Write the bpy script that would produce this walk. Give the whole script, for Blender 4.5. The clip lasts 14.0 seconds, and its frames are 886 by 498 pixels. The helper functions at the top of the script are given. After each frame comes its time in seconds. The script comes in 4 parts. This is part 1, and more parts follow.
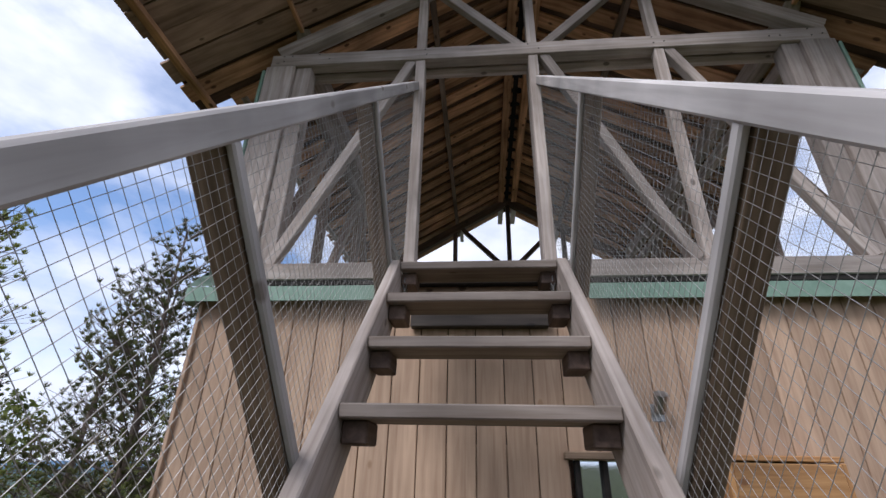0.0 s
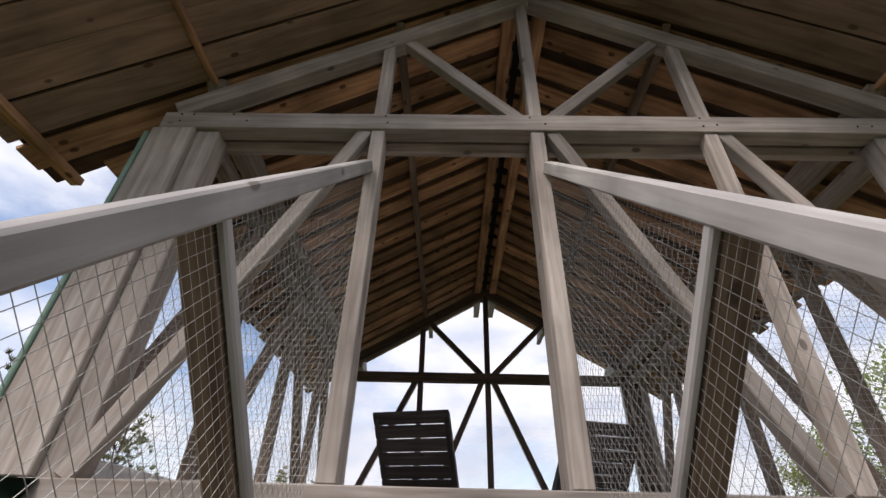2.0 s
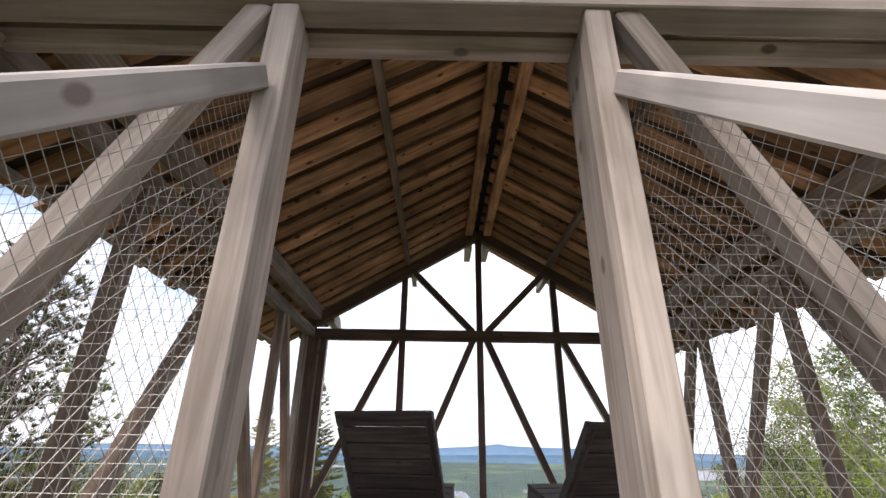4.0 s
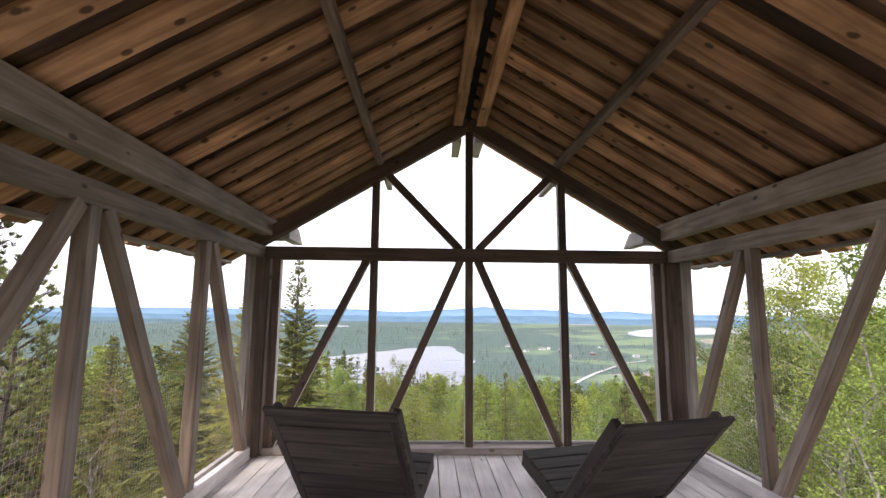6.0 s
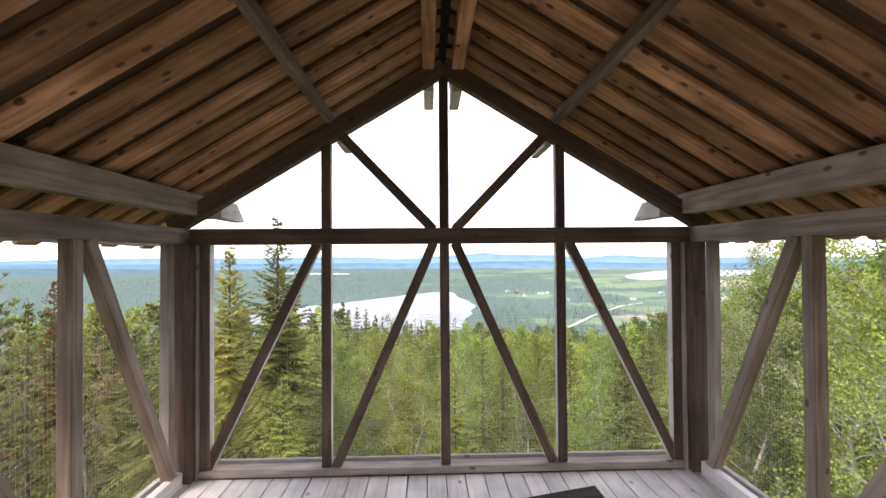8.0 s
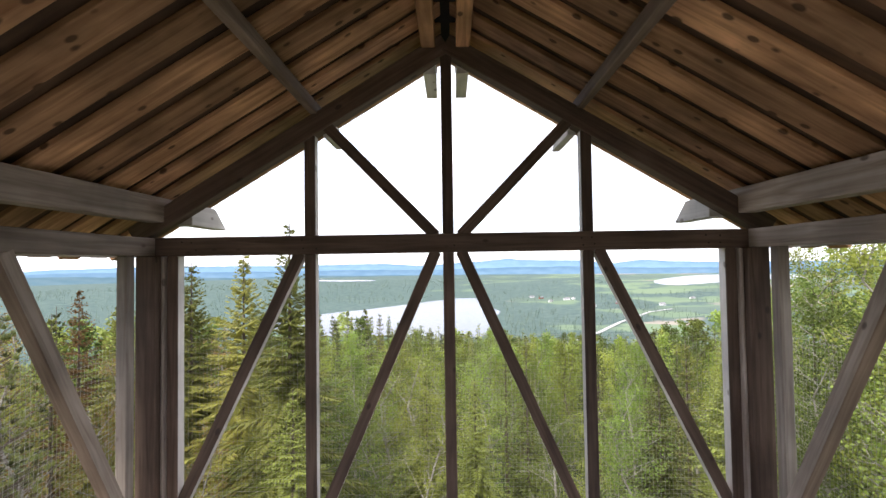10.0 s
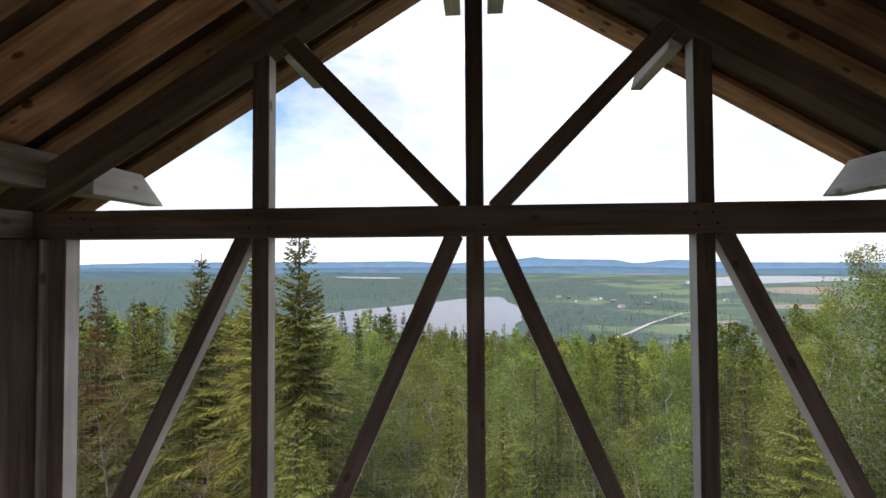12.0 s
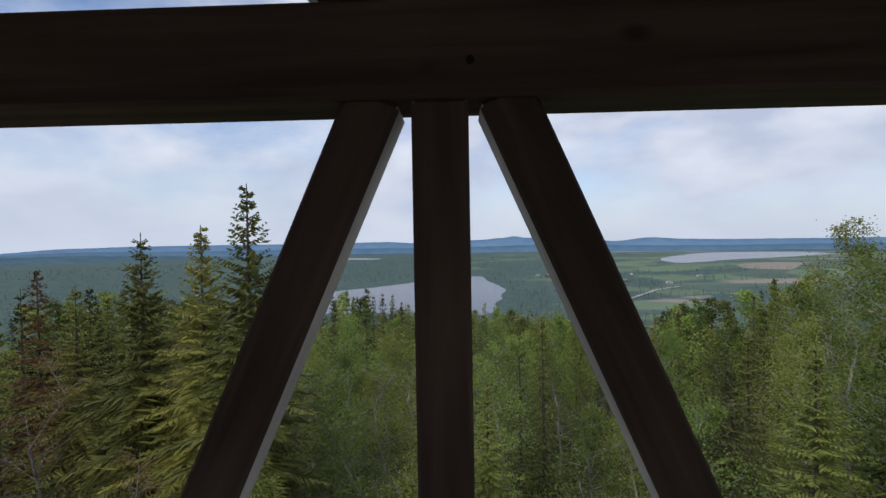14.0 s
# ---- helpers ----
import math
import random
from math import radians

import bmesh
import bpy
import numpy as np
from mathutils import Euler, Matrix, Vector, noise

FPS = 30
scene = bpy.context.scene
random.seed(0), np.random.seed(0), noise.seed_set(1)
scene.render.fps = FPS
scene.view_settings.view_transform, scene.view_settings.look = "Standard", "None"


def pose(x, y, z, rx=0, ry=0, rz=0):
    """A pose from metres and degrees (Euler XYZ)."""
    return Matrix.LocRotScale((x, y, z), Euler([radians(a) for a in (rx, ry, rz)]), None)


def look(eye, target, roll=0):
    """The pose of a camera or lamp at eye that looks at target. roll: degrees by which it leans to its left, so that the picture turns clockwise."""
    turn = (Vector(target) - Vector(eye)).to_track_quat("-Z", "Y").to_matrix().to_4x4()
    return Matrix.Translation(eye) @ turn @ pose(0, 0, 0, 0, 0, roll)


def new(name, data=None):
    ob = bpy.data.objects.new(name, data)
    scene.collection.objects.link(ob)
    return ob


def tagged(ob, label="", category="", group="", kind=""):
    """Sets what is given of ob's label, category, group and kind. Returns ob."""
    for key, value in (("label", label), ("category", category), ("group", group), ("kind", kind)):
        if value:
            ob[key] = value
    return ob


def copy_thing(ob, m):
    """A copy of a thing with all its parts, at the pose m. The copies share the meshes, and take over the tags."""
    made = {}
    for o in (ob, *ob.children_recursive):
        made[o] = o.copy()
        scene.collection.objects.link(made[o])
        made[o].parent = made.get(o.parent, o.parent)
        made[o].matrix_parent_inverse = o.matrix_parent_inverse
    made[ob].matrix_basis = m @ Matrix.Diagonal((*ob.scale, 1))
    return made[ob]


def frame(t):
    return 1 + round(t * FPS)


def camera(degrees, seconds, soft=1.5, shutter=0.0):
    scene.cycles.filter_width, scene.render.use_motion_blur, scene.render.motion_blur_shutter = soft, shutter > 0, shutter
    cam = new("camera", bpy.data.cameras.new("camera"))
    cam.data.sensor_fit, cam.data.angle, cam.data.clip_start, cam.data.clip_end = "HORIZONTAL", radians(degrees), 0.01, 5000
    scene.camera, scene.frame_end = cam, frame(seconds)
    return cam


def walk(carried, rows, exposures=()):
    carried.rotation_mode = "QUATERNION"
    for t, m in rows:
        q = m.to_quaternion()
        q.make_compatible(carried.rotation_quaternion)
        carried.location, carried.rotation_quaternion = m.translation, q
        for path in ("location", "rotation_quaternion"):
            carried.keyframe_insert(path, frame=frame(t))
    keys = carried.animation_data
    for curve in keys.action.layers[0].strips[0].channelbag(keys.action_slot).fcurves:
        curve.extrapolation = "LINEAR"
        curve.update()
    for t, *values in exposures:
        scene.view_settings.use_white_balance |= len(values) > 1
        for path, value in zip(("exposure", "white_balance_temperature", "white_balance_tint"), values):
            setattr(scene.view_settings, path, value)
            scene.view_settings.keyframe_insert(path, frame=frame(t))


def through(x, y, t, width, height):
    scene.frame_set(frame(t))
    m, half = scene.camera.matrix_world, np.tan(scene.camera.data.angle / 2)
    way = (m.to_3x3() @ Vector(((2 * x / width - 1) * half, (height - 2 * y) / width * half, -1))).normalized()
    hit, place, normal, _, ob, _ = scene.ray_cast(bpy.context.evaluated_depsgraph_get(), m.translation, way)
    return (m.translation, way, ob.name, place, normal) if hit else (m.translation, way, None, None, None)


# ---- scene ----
cam = camera(88.5, 14.0)
PATH = [
    (0, (-0.495, -2.59, -1.217), (-0.659, -0.795, -0.351), 1.3),
    (0.5, (-0.473, -2.381, -0.977), (-0.569, -0.655, 0.029), 1.7),
    (1, (-0.499, -2.169, -0.736), (-0.575, -0.49, 0.348), 1.8),
    (1.5, (-0.498, -1.947, -0.468), (-0.564, -0.3, 0.664), 2.1),
    (2, (-0.525, -1.73, -0.239), (-0.564, -0.069, 0.874), 1.6),
    (2.5, (-0.488, -1.539, 0.018), (-0.516, 0.142, 1.101), 1.2),
    (3, (-0.499, -1.326, 0.217), (-0.518, 0.404, 1.219), 0.9),
    (3.2, (-0.501, -1.254, 0.262), (-0.502, 0.5, 1.223), 0.7),
    (5.3, (-0.491, -0.263, 1.158), (-0.460, 1.681, 1.626), 0.9),
    (5.5, (-0.490, -0.179, 1.207), (-0.437, 1.780, 1.608), 0.7),
    (6, (-0.404, 0.091, 1.268), (-0.339, 2.073, 1.532), 0.5),
    (6.5, (-0.323, 0.315, 1.368), (-0.252, 2.31, 1.498), 0.8),
    (7, (-0.253, 0.479, 1.456), (-0.223, 2.478, 1.511), 1.4),
    (7.5, (-0.178, 0.772, 1.555), (-0.122, 2.771, 1.605), 0.9),
    (8, (-0.132, 0.918, 1.639), (-0.065, 2.916, 1.67), -0.4),
    (8.5, (-0.059, 1.028, 1.673), (-0.032, 3.028, 1.698), -0.6),
    (11, (0.04, 1.949, 1.654), (-0.051, 3.946, 1.732), -0.7),
    (11.5, (0.056, 2.261, 1.64), (-0.079, 4.255, 1.707), -0.4),
    (12, (0.008, 2.609, 1.632), (-0.141, 4.603, 1.684), -0.3),
    (12.5, (0.014, 2.929, 1.612), (-0.152, 4.922, 1.646), -0.5),
    (13, (0.01, 3.258, 1.602), (-0.157, 5.251, 1.638), -0.6),
    (13.5, (-0.002, 3.662, 1.580), (-0.150, 5.657, 1.591), -0.7),
    (14, (0.020, 3.921, 1.554), (-0.043, 5.919, 1.518), -1.0),
]
EXPOSURES = [(0.0, -0.13, 5750, 15), (0.5, -0.3, 5800, 13), (1.0, -0.45, 5900, 13), (1.5, -0.4, 6100, 13), (2.0, -0.12, 6300, 14), (2.5, 0.5, 6250, 15), (3.0, 0.42, 6300, 15), (5.5, 0.86, 6500, 17), (6.5, 1.1, 6500, 17), (8.5, 1.24, 6500, 15), (11.0, 0.87, 6300, 13), (12.0, 0.22, 6300, 13), (12.5, -0.25, 6300, 13), (13.0, -0.42, 6200, 13), (13.5, -0.5, 6100, 14), (14.0, -0.65, 5800, 12)]
walk(cam, [(t, look(eye, target, roll)) for t, eye, target, roll in PATH], EXPOSURES)

# ---- world and light ----
SUN_AZ, SUN_EL = radians(215), radians(48)
world = bpy.data.worlds.new("sky")
scene.world = world
world.use_nodes = True
wn, wl = world.node_tree.nodes, world.node_tree.links
wn.clear()
w_out = wn.new("ShaderNodeOutputWorld")
w_bg = wn.new("ShaderNodeBackground")
w_sky = wn.new("ShaderNodeTexSky")
w_sky.sky_type, w_sky.sun_disc = "NISHITA", False
w_sky.sun_elevation, w_sky.sun_rotation = SUN_EL, SUN_AZ
w_tc = wn.new("ShaderNodeTexCoord")
w_map = wn.new("ShaderNodeMapping")
w_map.inputs["Scale"].default_value = (-1.2, 1.2, 2.6)
w_map.inputs["Location"].default_value = (0.35, 0.1, 0.0)
w_noise = wn.new("ShaderNodeTexNoise")
w_noise.inputs["Scale"].default_value, w_noise.inputs["Detail"].default_value = 1.7, 7
w_noise.inputs["Roughness"].default_value = 0.55
w_ramp = wn.new("ShaderNodeValToRGB")
w_ramp.color_ramp.elements[0].position, w_ramp.color_ramp.elements[1].position = 0.31, 0.52
w_mix = wn.new("ShaderNodeMix")
w_mix.data_type = "RGBA"
w_puff, w_soft, w_cloud = wn.new("ShaderNodeTexNoise"), wn.new("ShaderNodeMapRange"), wn.new("ShaderNodeMix")
w_puff.inputs["Scale"].default_value, w_puff.inputs["Detail"].default_value = 4.2, 6
w_soft.inputs["From Min"].default_value, w_soft.inputs["From Max"].default_value = 0.36, 0.62
w_cloud.data_type = "RGBA"
w_cloud.inputs[6].default_value, w_cloud.inputs[7].default_value = (6.9, 7.3, 8.3, 1), (10.4, 10.3, 10.3, 1)
wl.new(w_map.outputs["Vector"], w_puff.inputs["Vector"])
wl.new(w_puff.outputs["Fac"], w_soft.inputs["Value"])
wl.new(w_soft.outputs[0], w_cloud.inputs[0])
wl.new(w_cloud.outputs[2], w_mix.inputs[7])
wl.new(w_tc.outputs["Generated"], w_map.inputs["Vector"])
wl.new(w_map.outputs["Vector"], w_noise.inputs["Vector"])
wl.new(w_noise.outputs["Fac"], w_ramp.inputs["Fac"])
wl.new(w_ramp.outputs["Color"], w_mix.inputs[0])
w_gain = wn.new("ShaderNodeMix")
w_gain.data_type, w_gain.blend_type = "RGBA", "MULTIPLY"
w_gain.inputs[0].default_value, w_gain.inputs[7].default_value = 1.0, (1.75, 1.75, 1.75, 1)
wl.new(w_sky.outputs["Color"], w_gain.inputs[6])
wl.new(w_gain.outputs[2], w_mix.inputs[6])
# bright veil of cloud towards the horizon
w_sep, w_veil, w_top = wn.new("ShaderNodeSeparateXYZ"), wn.new("ShaderNodeMapRange"), wn.new("ShaderNodeMix")
w_top.data_type = "RGBA"
w_veil.inputs["From Min"].default_value, w_veil.inputs["From Max"].default_value = 0.02, 0.2
w_veil.inputs["To Min"].default_value, w_veil.inputs["To Max"].default_value = 0.75, 0.0
w_top.inputs[7].default_value = (8.3, 8.6, 9.0, 1)
wl.new(w_tc.outputs["Generated"], w_sep.inputs[0])
wl.new(w_sep.outputs["Z"], w_veil.inputs["Value"])
wl.new(w_veil.outputs[0], w_top.inputs[0])
wl.new(w_mix.outputs[2], w_top.inputs[6])
wl.new(w_top.outputs[2], w_bg.inputs["Color"])
w_bg.inputs["Strength"].default_value = 0.12
wl.new(w_bg.outputs["Background"], w_out.inputs["Surface"])

sun = new("sun", bpy.data.lights.new("sun", "SUN"))
sun.data.energy, sun.data.angle, sun.data.color = 3.2, radians(22), (1.0, 0.95, 0.86)
sun_dir = Vector((math.sin(SUN_AZ) * math.cos(SUN_EL), math.cos(SUN_AZ) * math.cos(SUN_EL), math.sin(SUN_EL)))
sun.matrix_world = look(sun_dir * 60, (0, 0, 0))


# ---- materials ----
def material(name):
    m = bpy.data.materials.new(name)
    m.use_nodes = True
    nt = m.node_tree
    return m, nt.nodes, nt.links, nt.nodes["Principled BSDF"]


def wood(name, dark, light, knot, rough=0.75, grain=16.0, stain=0.35, bump=0.25, vary=0.25, knots=(5.0, 9.0, 0.1)):
    """Sawn wood with its grain along the piece's own x axis."""
    m, n, l, b = material(name)
    tc, info = n.new("ShaderNodeTexCoord"), n.new("ShaderNodeObjectInfo")
    off = n.new("ShaderNodeVectorMath")
    off.operation = "MULTIPLY_ADD"
    off.inputs[1].default_value = (37.0, 19.0, 53.0)
    l.new(info.outputs["Random"], off.inputs[0])
    l.new(tc.outputs["Object"], off.inputs[2])
    stretch = n.new("ShaderNodeMapping")
    stretch.inputs["Scale"].default_value = (0.9, grain, grain)
    l.new(off.outputs[0], stretch.inputs["Vector"])
    fine = n.new("ShaderNodeTexNoise")
    fine.inputs["Scale"].default_value, fine.inputs["Detail"].default_value, fine.inputs["Distortion"].default_value = 2.2, 6, 0.6
    l.new(stretch.outputs["Vector"], fine.inputs["Vector"])
    ramp = n.new("ShaderNodeValToRGB")
    ramp.color_ramp.elements[0].position, ramp.color_ramp.elements[1].position = 0.3, 0.68
    ramp.color_ramp.elements[0].color, ramp.color_ramp.elements[1].color = (*dark, 1), (*light, 1)
    l.new(fine.outputs["Fac"], ramp.inputs["Fac"])
    # broad stains
    broad = n.new("ShaderNodeTexNoise")
    broad.inputs["Scale"].default_value, broad.inputs["Detail"].default_value = 2.3, 4
    l.new(off.outputs[0], broad.inputs["Vector"])
    broad_r = n.new("ShaderNodeMapRange")
    broad_r.inputs["From Min"].default_value, broad_r.inputs["From Max"].default_value = 0.3, 0.7
    broad_r.inputs["To Min"].default_value, broad_r.inputs["To Max"].default_value = 1 - stain, 1.0 + stain * 0.4
    l.new(broad.outputs["Fac"], broad_r.inputs["Value"])
    piece = n.new("ShaderNodeMapRange")
    piece.inputs["To Min"].default_value, piece.inputs["To Max"].default_value = 1 - vary, 1 + vary
    l.new(info.outputs["Random"], piece.inputs["Value"])
    both = n.new("ShaderNodeMath")
    both.operation = "MULTIPLY"
    l.new(broad_r.outputs[0], both.inputs[0])
    l.new(piece.outputs[0], both.inputs[1])
    tint = n.new("ShaderNodeMix")
    tint.data_type, tint.blend_type = "RGBA", "MULTIPLY"
    tint.inputs[0].default_value = 1.0
    l.new(ramp.outputs["Color"], tint.inputs[6])
    l.new(both.outputs[0], tint.inputs[7])
    # knots
    kmap = n.new("ShaderNodeMapping")
    kmap.inputs["Scale"].default_value = (knots[0], knots[1], knots[1])
    l.new(off.outputs[0], kmap.inputs["Vector"])
    vor = n.new("ShaderNodeTexVoronoi")
    vor.inputs["Scale"].default_value = 1.0
    l.new(kmap.outputs["Vector"], vor.inputs["Vector"])
    kr = n.new("ShaderNodeMapRange")
    kr.inputs["From Min"].default_value, kr.inputs["From Max"].default_value = knots[2], knots[2] * 1.6
    kr.inputs["To Min"].default_value, kr.inputs["To Max"].default_value = 0.8, 0.0
    l.new(vor.outputs["Distance"], kr.inputs["Value"])
    some, few, pick = n.new("ShaderNodeSeparateColor"), n.new("ShaderNodeMath"), n.new("ShaderNodeMath")
    few.operation, few.inputs[1].default_value, pick.operation = "GREATER_THAN", 0.6, "MULTIPLY"
    l.new(vor.outputs["Color"], some.inputs["Color"])
    l.new(some.outputs["Red"], few.inputs[0])
    l.new(few.outputs[0], pick.inputs[0])
    l.new(kr.outputs[0], pick.inputs[1])
    kmix = n.new("ShaderNodeMix")
    kmix.data_type = "RGBA"
    kmix.inputs[7].default_value = (*knot, 1)
    l.new(pick.outputs[0], kmix.inputs[0])
    l.new(tint.outputs[2], kmix.inputs[6])
    l.new(kmix.outputs[2], b.inputs["Base Color"])
    b.inputs["Roughness"].default_value = rough
    b.inputs["Specular IOR Level"].default_value = 0.3
    bp = n.new("ShaderNodeBump")
    bp.inputs["Strength"].default_value, bp.inputs["Distance"].default_value = bump, 0.004
    l.new(fine.outputs["Fac"], bp.inputs["Height"])
    l.new(bp.outputs["Normal"], b.inputs["Normal"])
    return m


def mottled(name, a, c, scale, rough=0.8, metal=0.0, bump=0.2, random_mix=0.0, spec=0.3):
    """A surface of two colours mixed by noise at two scales."""
    m, n, l, b = material(name)
    tc = n.new("ShaderNodeTexCoord")
    n1, n2 = n.new("ShaderNodeTexNoise"), n.new("ShaderNodeTexNoise")
    n1.inputs["Scale"].default_value, n1.inputs["Detail"].default_value = scale, 6
    n2.inputs["Scale"].default_value, n2.inputs["Detail"].default_value = scale * 7.3, 4
    for k in (n1, n2):
        l.new(tc.outputs["Object"], k.inputs["Vector"])
    add = n.new("ShaderNodeMath")
    add.operation = "ADD"
    l.new(n1.outputs["Fac"], add.inputs[0])
    l.new(n2.outputs["Fac"], add.inputs[1])
    ramp = n.new("ShaderNodeMapRange")
    ramp.inputs["From Min"].default_value, ramp.inputs["From Max"].default_value = 0.75, 1.25
    l.new(add.outputs[0], ramp.inputs["Value"])
    mix = n.new("ShaderNodeMix")
    mix.data_type = "RGBA"
    mix.inputs[6].default_value, mix.inputs[7].default_value = (*a, 1), (*c, 1)
    l.new(ramp.outputs[0], mix.inputs[0])
    l.new(mix.outputs[2], b.inputs["Base Color"])
    b.inputs["Roughness"].default_value, b.inputs["Metallic"].default_value = rough, metal
    b.inputs["Specular IOR Level"].default_value = spec
    bp = n.new("ShaderNodeBump")
    bp.inputs["Strength"].default_value, bp.inputs["Distance"].default_value = bump, 0.01
    l.new(n2.outputs["Fac"], bp.inputs["Height"])
    l.new(bp.outputs["Normal"], b.inputs["Normal"])
    return m


def leaves(name, a, c, through=0.35):
    """Foliage: two greens that vary from leaf to leaf and from tree to tree, with light passing through."""
    m, n, l, b = material(name)
    geo, info = n.new("ShaderNodeNewGeometry"), n.new("ShaderNodeObjectInfo")
    tc = n.new("ShaderNodeTexCoord")
    patch = n.new("ShaderNodeTexNoise")
    patch.inputs["Scale"].default_value = 1.1
    l.new(tc.outputs["Object"], patch.inputs["Vector"])
    s1 = n.new("ShaderNodeMath")
    s1.operation = "MULTIPLY_ADD"
    s1.inputs[1].default_value = 0.5
    l.new(geo.outputs["Random Per Island"], s1.inputs[0])
    l.new(patch.outputs["Fac"], s1.inputs[2])
    s2 = n.new("ShaderNodeMath")
    s2.operation = "MULTIPLY_ADD"
    s2.inputs[1].default_value = 0.55
    l.new(info.outputs["Random"], s2.inputs[0])
    l.new(s1.outputs[0], s2.inputs[2])
    r = n.new("ShaderNodeMapRange")
    r.inputs["From Min"].default_value, r.inputs["From Max"].default_value = 0.45, 1.4
    l.new(s2.outputs[0], r.inputs["Value"])
    mix = n.new("ShaderNodeMix")
    mix.data_type = "RGBA"
    mix.inputs[6].default_value, mix.inputs[7].default_value = (*a, 1), (*c, 1)
    l.new(r.outputs[0], mix.inputs[0])
    hsv, own, warm, turned = n.new("ShaderNodeHueSaturation"), n.new("ShaderNodeMapRange"), n.new("ShaderNodeMath"), n.new("ShaderNodeMapRange")
    own.inputs["To Min"].default_value, own.inputs["To Max"].default_value = 0.55, 1.42
    l.new(info.outputs["Random"], own.inputs["Value"])
    l.new(own.outputs[0], hsv.inputs["Value"])
    warm.operation, warm.inputs[1].default_value = "PINGPONG", 0.13
    l.new(info.outputs["Random"], warm.inputs[0])
    turned.inputs["From Max"].default_value = 0.13
    turned.inputs["To Min"].default_value, turned.inputs["To Max"].default_value = 0.472, 0.522
    l.new(warm.outputs[0], turned.inputs["Value"])
    l.new(turned.outputs[0], hsv.inputs["Hue"])
    l.new(mix.outputs[2], hsv.inputs["Color"])
    l.new(hsv.outputs["Color"], b.inputs["Base Color"])
    b.inputs["Roughness"].default_value, b.inputs["Specular IOR Level"].default_value = 0.6, 0.25
    tr = n.new("ShaderNodeBsdfTranslucent")
    l.new(hsv.outputs["Color"], tr.inputs["Color"])
    ms = n.new("ShaderNodeMixShader")
    ms.inputs[0].default_value = through
    l.new(b.outputs["BSDF"], ms.inputs[1])
    l.new(tr.outputs["BSDF"], ms.inputs[2])
    l.new(ms.outputs["Shader"], n["Material Output"].inputs["Surface"])
    return m


M_GREY = wood("weathered_timber", (0.25, 0.20, 0.165), (0.42, 0.36, 0.315), (0.09, 0.07, 0.055))
M_PALE = wood("pale_weathered_rail", (0.37, 0.335, 0.31), (0.49, 0.45, 0.42), (0.16, 0.13, 0.11), vary=0.12)
# rear gable: daylit sides and backlit inner faces are held in these two colours
M_LITPALE = wood("pale_daylit_timber", (0.58, 0.53, 0.49), (0.72, 0.67, 0.62), (0.2, 0.15, 0.12), vary=0.1)
M_TRUSS = wood("shaded_brown_timber", (0.07, 0.045, 0.033), (0.145, 0.098, 0.073), (0.04, 0.026, 0.02))
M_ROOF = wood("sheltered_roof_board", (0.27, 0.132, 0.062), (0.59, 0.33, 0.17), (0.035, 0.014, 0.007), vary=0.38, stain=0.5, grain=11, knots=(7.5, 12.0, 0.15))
M_INNER = wood("brown_inner_timber", (0.14, 0.095, 0.068), (0.26, 0.19, 0.14), (0.06, 0.04, 0.03))
M_EAVE = wood("weathered_eave_board", (0.20, 0.125, 0.08), (0.36, 0.24, 0.165), (0.07, 0.04, 0.025), vary=0.25, grain=11)
M_MID = wood("brown_grey_plate", (0.205, 0.158, 0.122), (0.36, 0.295, 0.245), (0.07, 0.05, 0.04))
# upper boards painted dark for the shade in the gaps between lower boards
M_ROOFUP = wood("gap_shaded_roof_board", (0.05, 0.028, 0.016), (0.12, 0.068, 0.038), (0.05, 0.02, 0.01), vary=0.3, stain=0.5, grain=11)
M_FLOOR = wood("floor_plank_wood", (0.64, 0.585, 0.55), (0.82, 0.76, 0.72), (0.2, 0.17, 0.15), rough=0.55, vary=0.1)
M_CLAD = wood("cladding_board_wood", (0.31, 0.203, 0.133), (0.445, 0.31, 0.208), (0.25, 0.15, 0.085), vary=0.1, stain=0.2)
M_BROWN = wood("brown_rail_post_wood", (0.14, 0.093, 0.06), (0.30, 0.208, 0.136), (0.05, 0.03, 0.02))
M_TREAD = wood("worn_tread_wood", (0.15, 0.115, 0.09), (0.27, 0.225, 0.19), (0.07, 0.05, 0.04))
M_CHAIR = wood("dark_chair_wood", (0.028, 0.021, 0.017), (0.076, 0.06, 0.049), (0.012, 0.01, 0.01), rough=0.6, vary=0.15)
M_BOX = wood("orange_box_wood", (0.25, 0.12, 0.045), (0.45, 0.25, 0.10), (0.12, 0.05, 0.02))
M_WIRE = mottled("galvanised_wire", (0.26, 0.25, 0.23), (0.42, 0.40, 0.37), 30, 0.5, 0.6)
M_GREEN = mottled("green_sheet_metal", (0.15, 0.23, 0.17), (0.21, 0.30, 0.23), 3, 0.5, 0.0, 0.05)
M_DARK = mottled("near_black", (0.012, 0.01, 0.009), (0.03, 0.025, 0.02), 4, 0.9)
M_STEEL = mottled("dull_steel", (0.25, 0.25, 0.25), (0.4, 0.4, 0.4), 20, 0.4, 0.9)
M_BARK = mottled("brown_bark", (0.06, 0.045, 0.035), (0.15, 0.115, 0.09), 9, 0.9, bump=0.6)
M_BIRCHBARK = mottled("birch_bark", (0.12, 0.10, 0.085), (0.36, 0.335, 0.30), 5, 0.8, bump=0.4)
M_SPRUCE = leaves("spruce_needles", (0.042, 0.062, 0.018), (0.185, 0.2, 0.045), 0.25)
M_NEEDLES = leaves("yellow_green_needles", (0.058, 0.08, 0.021), (0.27, 0.265, 0.058), 0.25)
